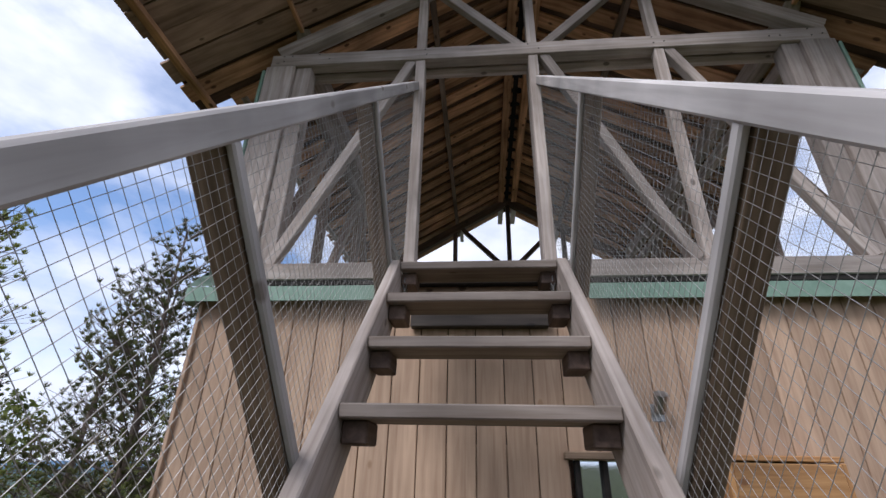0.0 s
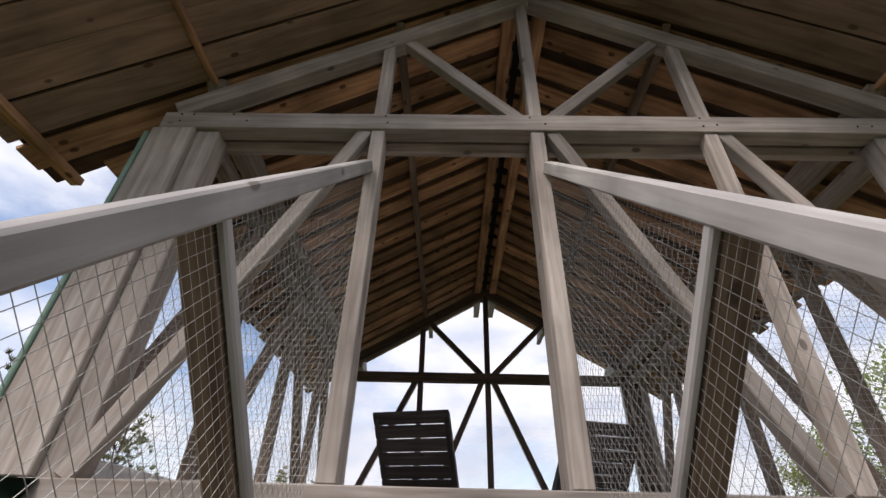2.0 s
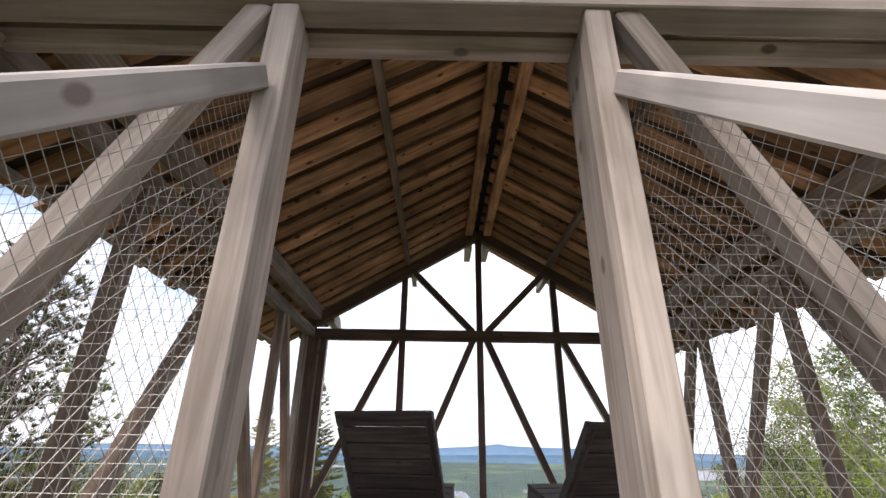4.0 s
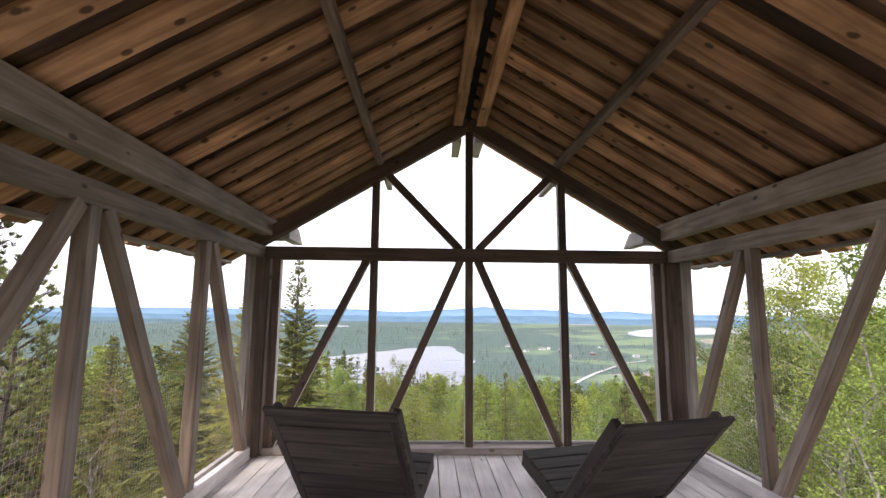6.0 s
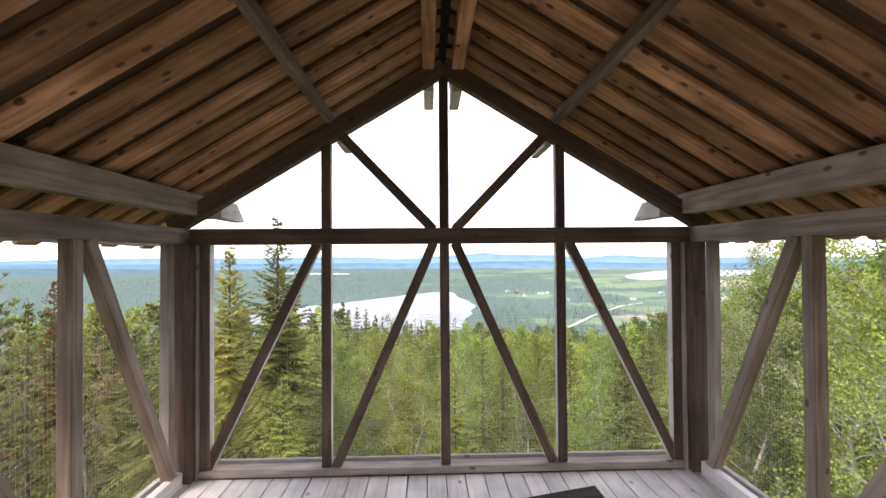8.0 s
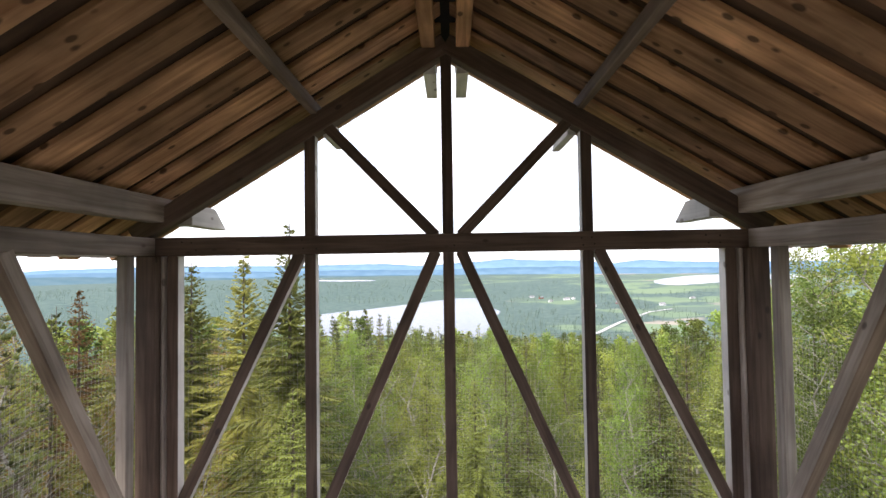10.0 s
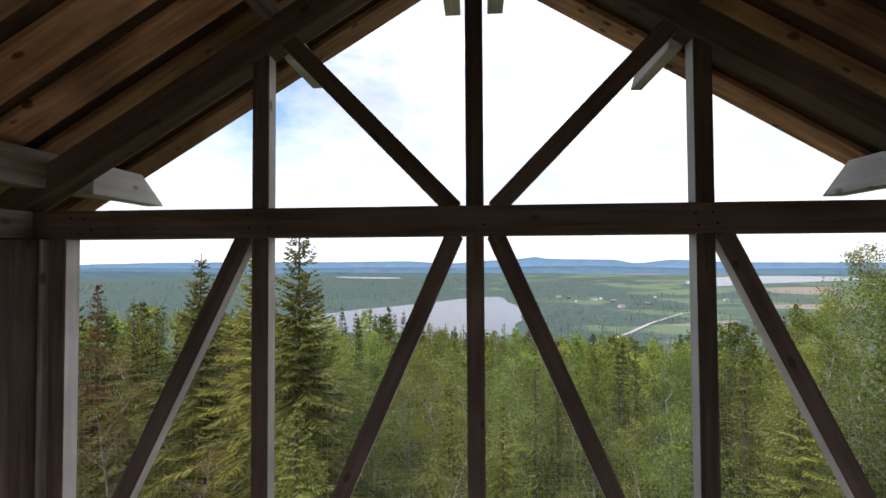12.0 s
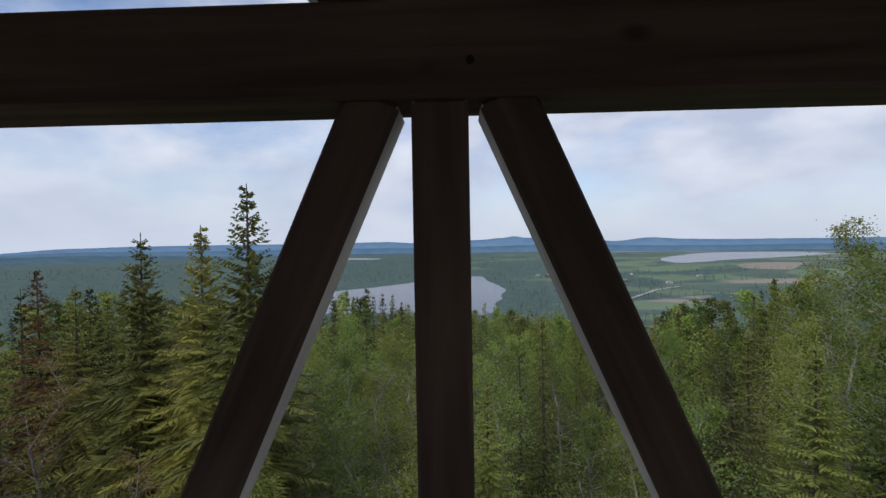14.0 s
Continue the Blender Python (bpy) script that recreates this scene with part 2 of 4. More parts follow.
M_PINE = leaves("pine_needles", (0.075, 0.1, 0.034), (0.22, 0.225, 0.065), 0.25)
M_BIRCH = leaves("birch_leaves", (0.075, 0.108, 0.022), (0.235, 0.28, 0.058), 0.45)
M_RUST = leaves("budding_brown_leaves", (0.13, 0.095, 0.03), (0.27, 0.185, 0.06), 0.4)
# distance haze painted in: greyer and bluer than the near leaves
M_VALLEYHAZE = leaves("hazed_valley_trees", (0.075, 0.11, 0.085), (0.14, 0.18, 0.125), 0.1)
M_FOREST = leaves("far_forest", (0.055, 0.085, 0.035), (0.18, 0.215, 0.07), 0.15)


# ---- building helpers ----
def put_mesh(name, verts, faces, mat, parent=None, smooth=False):
    me = bpy.data.meshes.new(name)
    me.from_pydata(verts, [], faces)
    me.materials.append(mat)
    if smooth:
        me.polygons.foreach_set("use_smooth", [True] * len(me.polygons))
    ob = new(name, me)
    ob.parent = parent
    return ob


def part(name, bm, mat, parent, label="", m=None):
    me = bpy.data.meshes.new(name)
    bm.to_mesh(me)
    bm.free()
    me.materials.append(mat)
    ob = new(name, me)
    ob.parent = parent
    if m is not None:
        ob.matrix_local = m
    if label:
        tagged(ob, label)
    return ob


def empty(name, at=(0, 0, 0), turn=0.0):
    ob = new(name)
    ob.matrix_world = pose(*at, 0, 0, turn)
    return ob


def box_bm(lx, ly, lz, bevel=0.005):
    bm = bmesh.new()
    bmesh.ops.create_cube(bm, size=1.0)
    for v in bm.verts:
        v.co = Vector((v.co.x * lx, v.co.y * ly, v.co.z * lz))
    if bevel:
        bmesh.ops.bevel(bm, geom=list(bm.edges), offset=bevel, segments=1, profile=0.5, affect="EDGES")
    return bm


def along(p0, p1, up=(0, 0, 1)):
    """Pose in the middle between two points with x along them and z near to up."""
    p0, p1 = Vector(p0), Vector(p1)
    x = (p1 - p0).normalized()
    u = Vector(up)
    if abs(x.dot(u)) > 0.98:
        u = Vector((0, 1, 0))
    y = u.cross(x).normalized()
    z = x.cross(y)
    m = Matrix((x, y, z)).transposed().to_4x4()
    m.translation = (p0 + p1) / 2
    return m


def lit_sides(ob, mat, inward):
    """Daylight painted as colour: faces not turned inward take the lighter mat."""
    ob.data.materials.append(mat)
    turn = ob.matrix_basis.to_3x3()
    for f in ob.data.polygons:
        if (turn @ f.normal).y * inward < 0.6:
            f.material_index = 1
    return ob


def beam(name, p0, p1, wide, tall, mat, parent, up=(0, 0, 1), label="", bevel=0.005):
    """A timber from p0 to p1: wide across, tall along up."""
    length = (Vector(p1) - Vector(p0)).length
    return part(name, box_bm(length, wide, tall, bevel), mat, parent, label, along(p0, p1, up))


HALF, DEPTH = 2.0, 4.5          # half width of the lookout, distance from front to rear wall
A = 0.93                         # spacing of the wall studs
TIE = 1.80                       # height of the tie beams
FLOOR = -0.06
SLOPE = 0.60                     # rise of the roof per metre


def rafter_low(x):
    return 3.08 - SLOPE * abs(x)


def roof_low(x):
    return 3.325 - SLOPE * abs(x)


# ---- ground and distance ----
def ground_z(x, y):
    fall = max(0.0, y * 0.8 + abs(x) * 0.42 - 4.5)
    r = math.hypot(x, y)
    step = max(0.0, min(1.0, (r - 1040) / 130))
    far = 15.0 * step * step * (3 - 2 * step) - max(0.0, r - 2300) * 0.045
    return -4.6 - min(71.0, 0.235 * fall) + 0.25 * noise.noise((x * 0.12, y * 0.12, 0)) * min(1.0, (abs(x) + abs(y)) / 12) + far


def polar(bearing, r):
    return r * math.sin(radians(bearing)), r * math.cos(radians(bearing))


def ground_material():
    m, n, l, b = material("hazed_valley_and_forest_floor")
    geo = n.new("ShaderNodeNewGeometry")
    flat = n.new("ShaderNodeMapping")
    flat.inputs["Scale"].default_value = (0.0062, 0.0105, 0.0)
    flat.inputs["Rotation"].default_value = (0, 0, 0.5)
    l.new(geo.outputs["Position"], flat.inputs["Vector"])
    fields = n.new("ShaderNodeTexVoronoi")
    fields.inputs["Scale"].default_value = 1.0
    l.new(flat.outputs["Vector"], fields.inputs["Vector"])
    sep = n.new("ShaderNodeSeparateColor")
    l.new(fields.outputs["Color"], sep.inputs["Color"])
    # field colours are greyed to hold the haze over the valley
    ramp = n.new("ShaderNodeValToRGB")
    ramp.color_ramp.interpolation = "CONSTANT"
    for pos, col in ((0.0, (0.090, 0.124, 0.098)), (0.38, (0.136, 0.182, 0.112)), (0.6, (0.083, 0.116, 0.094)), (0.7, (0.25, 0.216, 0.178)), (0.82, (0.122, 0.168, 0.106))):
        e = ramp.color_ramp.elements[0] if pos == 0.0 else ramp.color_ramp.elements.new(pos)
        e.color = (*col, 1)
    ramp.color_ramp.elements[-1].color = (0.205, 0.24, 0.16, 1)
    l.new(sep.outputs["Red"], ramp.inputs["Fac"])
    woods = n.new("ShaderNodeTexNoise")
    woods.inputs["Scale"].default_value, woods.inputs["Detail"].default_value = 0.006, 8
    l.new(geo.outputs["Position"], woods.inputs["Vector"])
    wr = n.new("ShaderNodeMapRange")
    wr.inputs["From Min"].default_value, wr.inputs["From Max"].default_value = 0.61, 0.65
    sep3, east_more = n.new("ShaderNodeSeparateXYZ"), n.new("ShaderNodeMath")
    l.new(geo.outputs["Position"], sep3.inputs[0])
    east_more.operation = "MULTIPLY_ADD"
    east_more.inputs[1].default_value = 0.00032
    l.new(sep3.outputs["X"], east_more.inputs[0])
    l.new(woods.outputs["Fac"], east_more.inputs[2])
    l.new(east_more.outputs[0], wr.inputs["Value"])
    trees = n.new("ShaderNodeTexNoise")
    trees.inputs["Scale"].default_value, trees.inputs["Detail"].default_value = 0.11, 5
    l.new(geo.outputs["Position"], trees.inputs["Vector"])
    # valley woods: haze mixed into both greens as blue-grey
    tr = n.new("ShaderNodeValToRGB")
    tr.color_ramp.elements[0].position, tr.color_ramp.elements[1].position = 0.35, 0.7
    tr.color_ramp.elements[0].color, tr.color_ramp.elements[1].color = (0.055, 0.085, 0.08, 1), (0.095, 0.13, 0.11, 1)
    l.new(trees.outputs["Fac"], tr.inputs["Fac"])
    mix = n.new("ShaderNodeMix")
    mix.data_type = "RGBA"
    l.new(wr.outputs[0], mix.inputs[0])
    l.new(ramp.outputs["Color"], mix.inputs[7])
    l.new(tr.outputs["Color"], mix.inputs[6])
    # undergrowth of the hilltop gives way to the valley's woods and fields
    sep2 = n.new("ShaderNodeSeparateXYZ")
    l.new(geo.outputs["Position"], sep2.inputs[0])
    lowr = n.new("ShaderNodeMapRange")
    lowr.inputs["From Min"].default_value, lowr.inputs["From Max"].default_value = -57.0, -30.0
    l.new(sep2.outputs["Z"], lowr.inputs["Value"])
    moss = n.new("ShaderNodeTexNoise")
    moss.inputs["Scale"].default_value, moss.inputs["Detail"].default_value = 0.9, 8
    l.new(geo.outputs["Position"], moss.inputs["Vector"])
    mr = n.new("ShaderNodeValToRGB")
    mr.color_ramp.elements[0].position, mr.color_ramp.elements[1].position = 0.35, 0.65
    mr.color_ramp.elements[0].color, mr.color_ramp.elements[1].color = (0.02, 0.026, 0.011, 1), (0.07, 0.075, 0.026, 1)
    l.new(moss.outputs["Fac"], mr.inputs["Fac"])
    mix2 = n.new("ShaderNodeMix")
    mix2.data_type = "RGBA"
    l.new(lowr.outputs[0], mix2.inputs[0])
    l.new(mix.outputs[2], mix2.inputs[6])
    l.new(mr.outputs["Color"], mix2.inputs[7])
    l.new(mix2.outputs[2], b.inputs["Base Color"])
    b.inputs["Roughness"].default_value, b.inputs["Specular IOR Level"].default_value = 0.95, 0.1
    return m


# the haze of distance is put into the low and high colours
def hazed_hill_material(name, low, high):
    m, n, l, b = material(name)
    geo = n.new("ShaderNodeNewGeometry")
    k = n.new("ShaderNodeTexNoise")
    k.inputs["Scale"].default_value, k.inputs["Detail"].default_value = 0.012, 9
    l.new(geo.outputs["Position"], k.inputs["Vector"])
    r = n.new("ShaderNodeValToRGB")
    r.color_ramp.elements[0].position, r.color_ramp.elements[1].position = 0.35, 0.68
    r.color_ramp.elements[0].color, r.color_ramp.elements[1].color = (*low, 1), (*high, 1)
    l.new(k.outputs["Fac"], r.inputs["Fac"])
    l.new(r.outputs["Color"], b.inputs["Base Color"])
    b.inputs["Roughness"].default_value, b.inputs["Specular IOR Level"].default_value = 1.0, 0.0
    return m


def build_ground():
    rings = [0.0] + [3.0 * 1.125 ** k for k in range(63)]
    rings[-1] = 4900.0
    spokes = 128
    verts, faces = [(0.0, 0.0, -4.6)], []
    for r in rings[1:]:
        for k in range(spokes):
            x, y = polar(360.0 * k / spokes, r)
            verts.append((x, y, ground_z(x, y)))
    for k in range(spokes):
        faces.append((0, 1 + (k + 1) % spokes, 1 + k))
    for i in range(len(rings) - 2):
        a, c = 1 + i * spokes, 1 + (i + 1) * spokes
        for k in range(spokes):
            j = (k + 1) % spokes
            faces.append((a + k, a + j, c + j, c + k))
    g = put_mesh("ground", verts, faces, ground_material(), None, True)
    tagged(g, "wooded hillside falling to a green valley of fields", "ground", kind="structure")


def profile(keys, b):
    """The value at b on a line through keys."""
    for (b0, e0), (b1, e1) in zip(keys, keys[1:]):
        if b0 <= b <= b1:
            u = (b - b0) / (b1 - b0)
            return e0 + (e1 - e0) * u * u * (3 - 2 * u)
    return keys[-1][1]


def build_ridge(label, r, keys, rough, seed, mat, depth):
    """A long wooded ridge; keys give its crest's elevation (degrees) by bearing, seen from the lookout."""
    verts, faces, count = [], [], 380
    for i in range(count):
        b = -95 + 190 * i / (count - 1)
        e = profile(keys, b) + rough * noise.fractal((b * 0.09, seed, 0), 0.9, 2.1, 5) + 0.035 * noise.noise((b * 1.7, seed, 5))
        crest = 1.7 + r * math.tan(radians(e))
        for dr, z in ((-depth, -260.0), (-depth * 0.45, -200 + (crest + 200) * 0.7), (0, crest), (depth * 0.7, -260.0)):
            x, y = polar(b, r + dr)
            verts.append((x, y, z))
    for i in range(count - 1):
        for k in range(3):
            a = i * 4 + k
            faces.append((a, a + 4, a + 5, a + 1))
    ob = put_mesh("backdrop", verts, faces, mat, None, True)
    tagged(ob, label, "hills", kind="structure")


def outline_sheet(name, corners, z, mat, label, category, steps=8):
    """A flat sheet with a smooth closed outline through a few corners given as bearing and distance."""
    pts = [Vector((*polar(b, r), z)) for b, r in corners]
    ring = []
    for i in range(len(pts)):
        p0, p1, p2, p3 = (pts[(i + k) % len(pts)] for k in (-1, 0, 1, 2))
        for s in range(steps):
            t = s / steps
            q = 0.5 * (2 * p1 + (p2 - p0) * t + (2 * p0 - 5 * p1 + 4 * p2 - p3) * t * t + (3 * p1 - p0 - 3 * p2 + p3) * t ** 3)
            q += Vector((noise.noise(q * 0.02), noise.noise(q * 0.02 + Vector((9, 9, 9))), 0)) * 9
            ring.append(q)
    bm = bmesh.new()
    bm.faces.new([bm.verts.new((q.x, q.y, z)) for q in ring])
    bmesh.ops.triangulate(bm, faces=list(bm.faces))
    bmesh.ops.recalc_face_normals(bm, faces=list(bm.faces))
    ob = part(name, bm, mat, None)
    tagged(ob, label, category, kind="structure")


def water_material():
    m, n, l, b = material("lake_water")
    b.inputs["Base Color"].default_value = (0.085, 0.095, 0.125, 1)
    b.inputs["Roughness"].default_value = 0.2
    b.inputs["Specular IOR Level"].default_value = 0.12
    geo = n.new("ShaderNodeNewGeometry")
    k = n.new("ShaderNodeTexNoise")
    k.inputs["Scale"].default_value, k.inputs["Detail"].default_value = 0.25, 5
    l.new(geo.outputs["Position"], k.inputs["Vector"])
    bp = n.new("ShaderNodeBump")
    bp.inputs["Strength"].default_value, bp.inputs["Distance"].default_value = 0.15, 0.3
    l.new(k.outputs["Fac"], bp.inputs["Height"])
    l.new(bp.outputs["Normal"], b.inputs["Normal"])
    return m


build_ground()
# each ridge is coloured with more blue haze the farther off it stands
build_ridge("low wooded ridge beyond the valley", 2450, ((-95, -0.6), (-50, -0.8), (-35, -1.1), (-20, -1.45), (0, -1.55), (20, -1.65), (40, -1.5), (95, -1.0)), 0.16, 3.0, hazed_hill_material("near_ridge", (0.068, 0.115, 0.14), (0.095, 0.142, 0.165)), 380)
build_ridge("wooded hills tinted blue with distance haze", 3150, ((-95, -0.4), (-45, -0.6), (-20, -0.75), (0, -0.85), (12, -0.7), (25, -0.95), (50, -0.8), (95, -0.5)), 0.14, 7.0, hazed_hill_material("middle_ridge", (0.088, 0.15, 0.215), (0.112, 0.178, 0.24)), 400)
build_ridge("hazy blue mountain ridge on the horizon", 4150, ((-95, -0.2), (-47, -0.5), (-41, -0.15), (-36, -0.05), (-16, -0.1), (-9, -0.02), (-3.5, -0.3), (3, 0.02), (5.5, 0.2), (7.1, 0.42), (8.5, 0.2), (12, 0.1), (16, 0.05), (18.7, -0.38), (22.8, 0.0), (26, -0.22), (30, -0.32), (40, -0.35), (95, 0.0)), 0.04, 12.0, hazed_hill_material("far_ridge", (0.115, 0.19, 0.285), (0.14, 0.22, 0.315)), 450)
M_WATER = water_material()
outline_sheet("water", [(-22, 620), (-17.3, 712), (-10.7, 780), (-2.1, 915), (2.1, 995), (3.6, 890), (5.9, 705), (4.9, 590), (4.3, 485), (-2.2, 452), (-8, 488), (-18, 520)], -75.2, M_WATER, "grey calm lake in the valley", "lake")
outline_sheet("water", [(24.0, 1500), (25.5, 1210), (30.6, 1400), (35.8, 1640), (38.5, 1900), (35.2, 2080), (28.6, 1980)], -60.1, M_WATER, "distant pale lake beyond the fields", "lake")
outline_sheet("water", [(-17.2, 1880), (-13.5, 1800), (-10, 1720), (-10, 1620), (-13.5, 1640), (-17, 1760)], -60.1, M_WATER, "small distant lake among the woods", "lake")


def build_road():
    """A pale road that winds down through the fields."""
    pts = [Vector((*polar(b, r), 0)) for b, r in ((13.5, 440), (15.5, 470), (17.8, 520), (20, 605), (23.2, 735), (25.5, 790))]
    verts, faces = [], []
    for i in range(len(pts) * 6 - 5):
        k, t = divmod(i, 6)
        p = pts[k].lerp(pts[min(k + 1, len(pts) - 1)], t / 6)
        d = (pts[min(k + 1, len(pts) - 1)] - pts[max(0, min(k, len(pts) - 2))]).normalized()
        for sg in (-1, 1):
            q = p + Vector((-d.y, d.x, 0)) * (2.4 * sg)
            verts.append((q.x, q.y, ground_z(q.x, q.y) + 0.8))
        if i:
            faces.append((2 * i - 2, 2 * i - 1, 2 * i + 1, 2 * i))
    ob = put_mesh("road", verts, faces, mottled("pale_gravel", (0.32, 0.31, 0.30), (0.42, 0.41, 0.4), 0.05))
    tagged(ob, "pale road winding through the valley fields", "road", kind="structure")


build_road()


# ---- trees ----
def tube(verts, faces, p0, p1, r0, r1, sides=6):
    """Adds a tapered limb."""
    m = along(p0, p1)
    length = (Vector(p1) - Vector(p0)).length
    base = len(verts)
    for x, r in ((-length / 2, r0), (length / 2, r1)):
        for k in range(sides):
            a = 2 * math.pi * k / sides
            verts.append(tuple(m @ Vector((x, r * math.cos(a), r * math.sin(a)))))
    for k in range(sides):
        j = (k + 1) % sides
        faces.append((base + k, base + j, base + sides + j, base + sides + k))


def kite(verts, faces, p, d, side, length, width):
    base = len(verts)
    q = p + d * length
    mid = p + d * (length * 0.45)
    verts.extend((tuple(p), tuple(mid + side * width), tuple(q), tuple(mid - side * width)))
    faces.append((base, base + 1, base + 2, base + 3))


def spruce(h, seed, mat, spread=0.2, step=0.3, fine=1.0):
    """A spruce: trunk and whorls of drooping branches with side twigs."""
    rnd = random.Random(seed)
    tv, tf, cv, cf = [], [], [], []
    for k in range(5):
        z0, z1 = h * k / 5, h * (k + 1) / 5
        tube(tv, tf, (0, 0, z0), (0, 0, z1), 0.012 * (h - z0) + 0.012, 0.012 * (h - z1) + 0.012)
    z = h * 0.06
    while z < h * 0.985:
        f = z / h
        reach = ((1 - f) ** 1.12) * h * spread + 0.06
        n_b = rnd.randint(5, 7)
        start = rnd.random() * 6.28
        for k in range(n_b):
            a = start + 6.283 * k / n_b + rnd.uniform(-0.35, 0.35)
            L = reach * rnd.uniform(0.55, 1.18)
            out = Vector((math.cos(a), math.sin(a), 0))
            lift = 0.75 * max(0, f - 0.55) * 2 + 0.05
            p = Vector((0, 0, z + rnd.uniform(-0.1, 0.1)))
            n_s = max(3, int(L / (0.13 / fine)))
            tube(tv, tf, p, p + out * (L * 0.7) + Vector((0, 0, L * (lift - 0.25) * 0.7)), 0.014, 0.004, 3)
            for s in range(1, n_s + 1):
                u = s / n_s
                c = p + out * (L * u) + Vector((0, 0, L * (lift * u - 0.42 * u * u * (1.25 - f) + 0.12 * u ** 3)))
                w = (1.05 - u) * L * 0.38 + 0.09
                sidev = Vector((-out.y, out.x, 0))
                for sg in (-1, 1):
                    d = (out * rnd.uniform(0.45, 0.9) + sidev * sg + Vector((0, 0, rnd.uniform(-0.55, 0.05)))).normalized()
                    l2 = w * rnd.uniform(0.7, 1.2)
                    wide = (0.032 + 0.02 * rnd.random()) / math.sqrt(fine)
                    kite(cv, cf, c, d, Vector((0, 0, 1)).cross(d).normalized(), l2, wide)
                    kite(cv, cf, c, (d + Vector((0, 0, -0.25))).normalized(), Vector((0, 0, 1)), l2 * 0.85, wide)
            kite(cv, cf, p + out * L * 0.8, (out + Vector((0, 0, 0.25))).normalized(), Vector((0, 0, 1)), L * 0.25 + 0.1, 0.03)
        z += step * (0.75 + 0.5 * rnd.random()) * (0.55 + 0.6 * (1 - f))
    kite(cv, cf, Vector((0, 0, h * 0.96)), Vector((0, 0, 1)), Vector((1, 0, 0)), h * 0.035 + 0.1, 0.014)
    kite(cv, cf, Vector((0, 0, h * 0.96)), Vector((0, 0, 1)), Vector((0, 1, 0)), h * 0.035 + 0.1, 0.014)
    return (tv, tf, M_BARK), (cv, cf, mat)


def broadleaf(h, seed, mat, leaf=0.08, count=4000, bark=None, slim=0.2, twigs=True):
    """A birch: slender trunk, rising limbs and leaves in many clumps about their ends."""
    rnd = random.Random(seed)
    tv, tf, cv, cf = [], [], [], []
    bend = [Vector((rnd.uniform(-0.12, 0.12) * k, rnd.uniform(-0.12, 0.12) * k, h * k / 6)) for k in range(7)]
    for k in range(6):
        tube(tv, tf, bend[k], bend[k + 1], 0.011 * h * (1 - k / 6.3), 0.011 * h * (1 - (k + 1) / 6.3))
    clumps = []
    for k in range(int(10 + h * 4.0)):
        u = 0.22 + 0.76 * (k + rnd.random()) / (10 + h * 4.0)
        i = min(5, int(u * 6))
        p = bend[i].lerp(bend[i + 1], u * 6 - i)
        a = rnd.random() * 6.283
        L = h * slim * (1.1 - 0.85 * u ** 1.6) * rnd.uniform(0.6, 1.25) * (0.6 + min(1.0, (u - 0.18) * 3) * 0.4)
        q = p + Vector((math.cos(a) * L, math.sin(a) * L, L * rnd.uniform(0.3, 0.9)))
        tube(tv, tf, p, q, 0.0035 * h * (1.1 - u), 0.004, 4 if twigs else 3)
        for _ in range(rnd.randint(4, 6)):
            s = rnd.uniform(0.3, 1.05)
            c = p.lerp(q, s) + Vector((rnd.gauss(0, 0.16), rnd.gauss(0, 0.16), rnd.gauss(0, 0.12))) * (L * 0.9)
            if twigs:
                tube(tv, tf, p.lerp(q, s * 0.8), c, 0.006, 0.003, 3)
            clumps.append((c, L * rnd.uniform(0.16, 0.34) + 0.1))
    for k in range(count):
        c, r = clumps[rnd.randrange(len(clumps))]
        v = Vector((rnd.gauss(0, 1), rnd.gauss(0, 1), rnd.gauss(0, 0.85))) * (r * 0.55)
        v.z -= abs(rnd.gauss(0, 0.35)) * r
        d = Vector((rnd.uniform(-1, 1), rnd.uniform(-1, 1), rnd.uniform(-0.9, 0.4))).normalized()
        sd = d.cross(Vector((rnd.uniform(-1, 1), rnd.uniform(-1, 1), rnd.uniform(-1, 1)))).normalized()
        s = leaf * rnd.uniform(0.7, 1.35)
        kite(cv, cf, c + v, d, sd, s, s * 0.38)
    return (tv, tf, bark or M_BIRCHBARK), (cv, cf, mat)


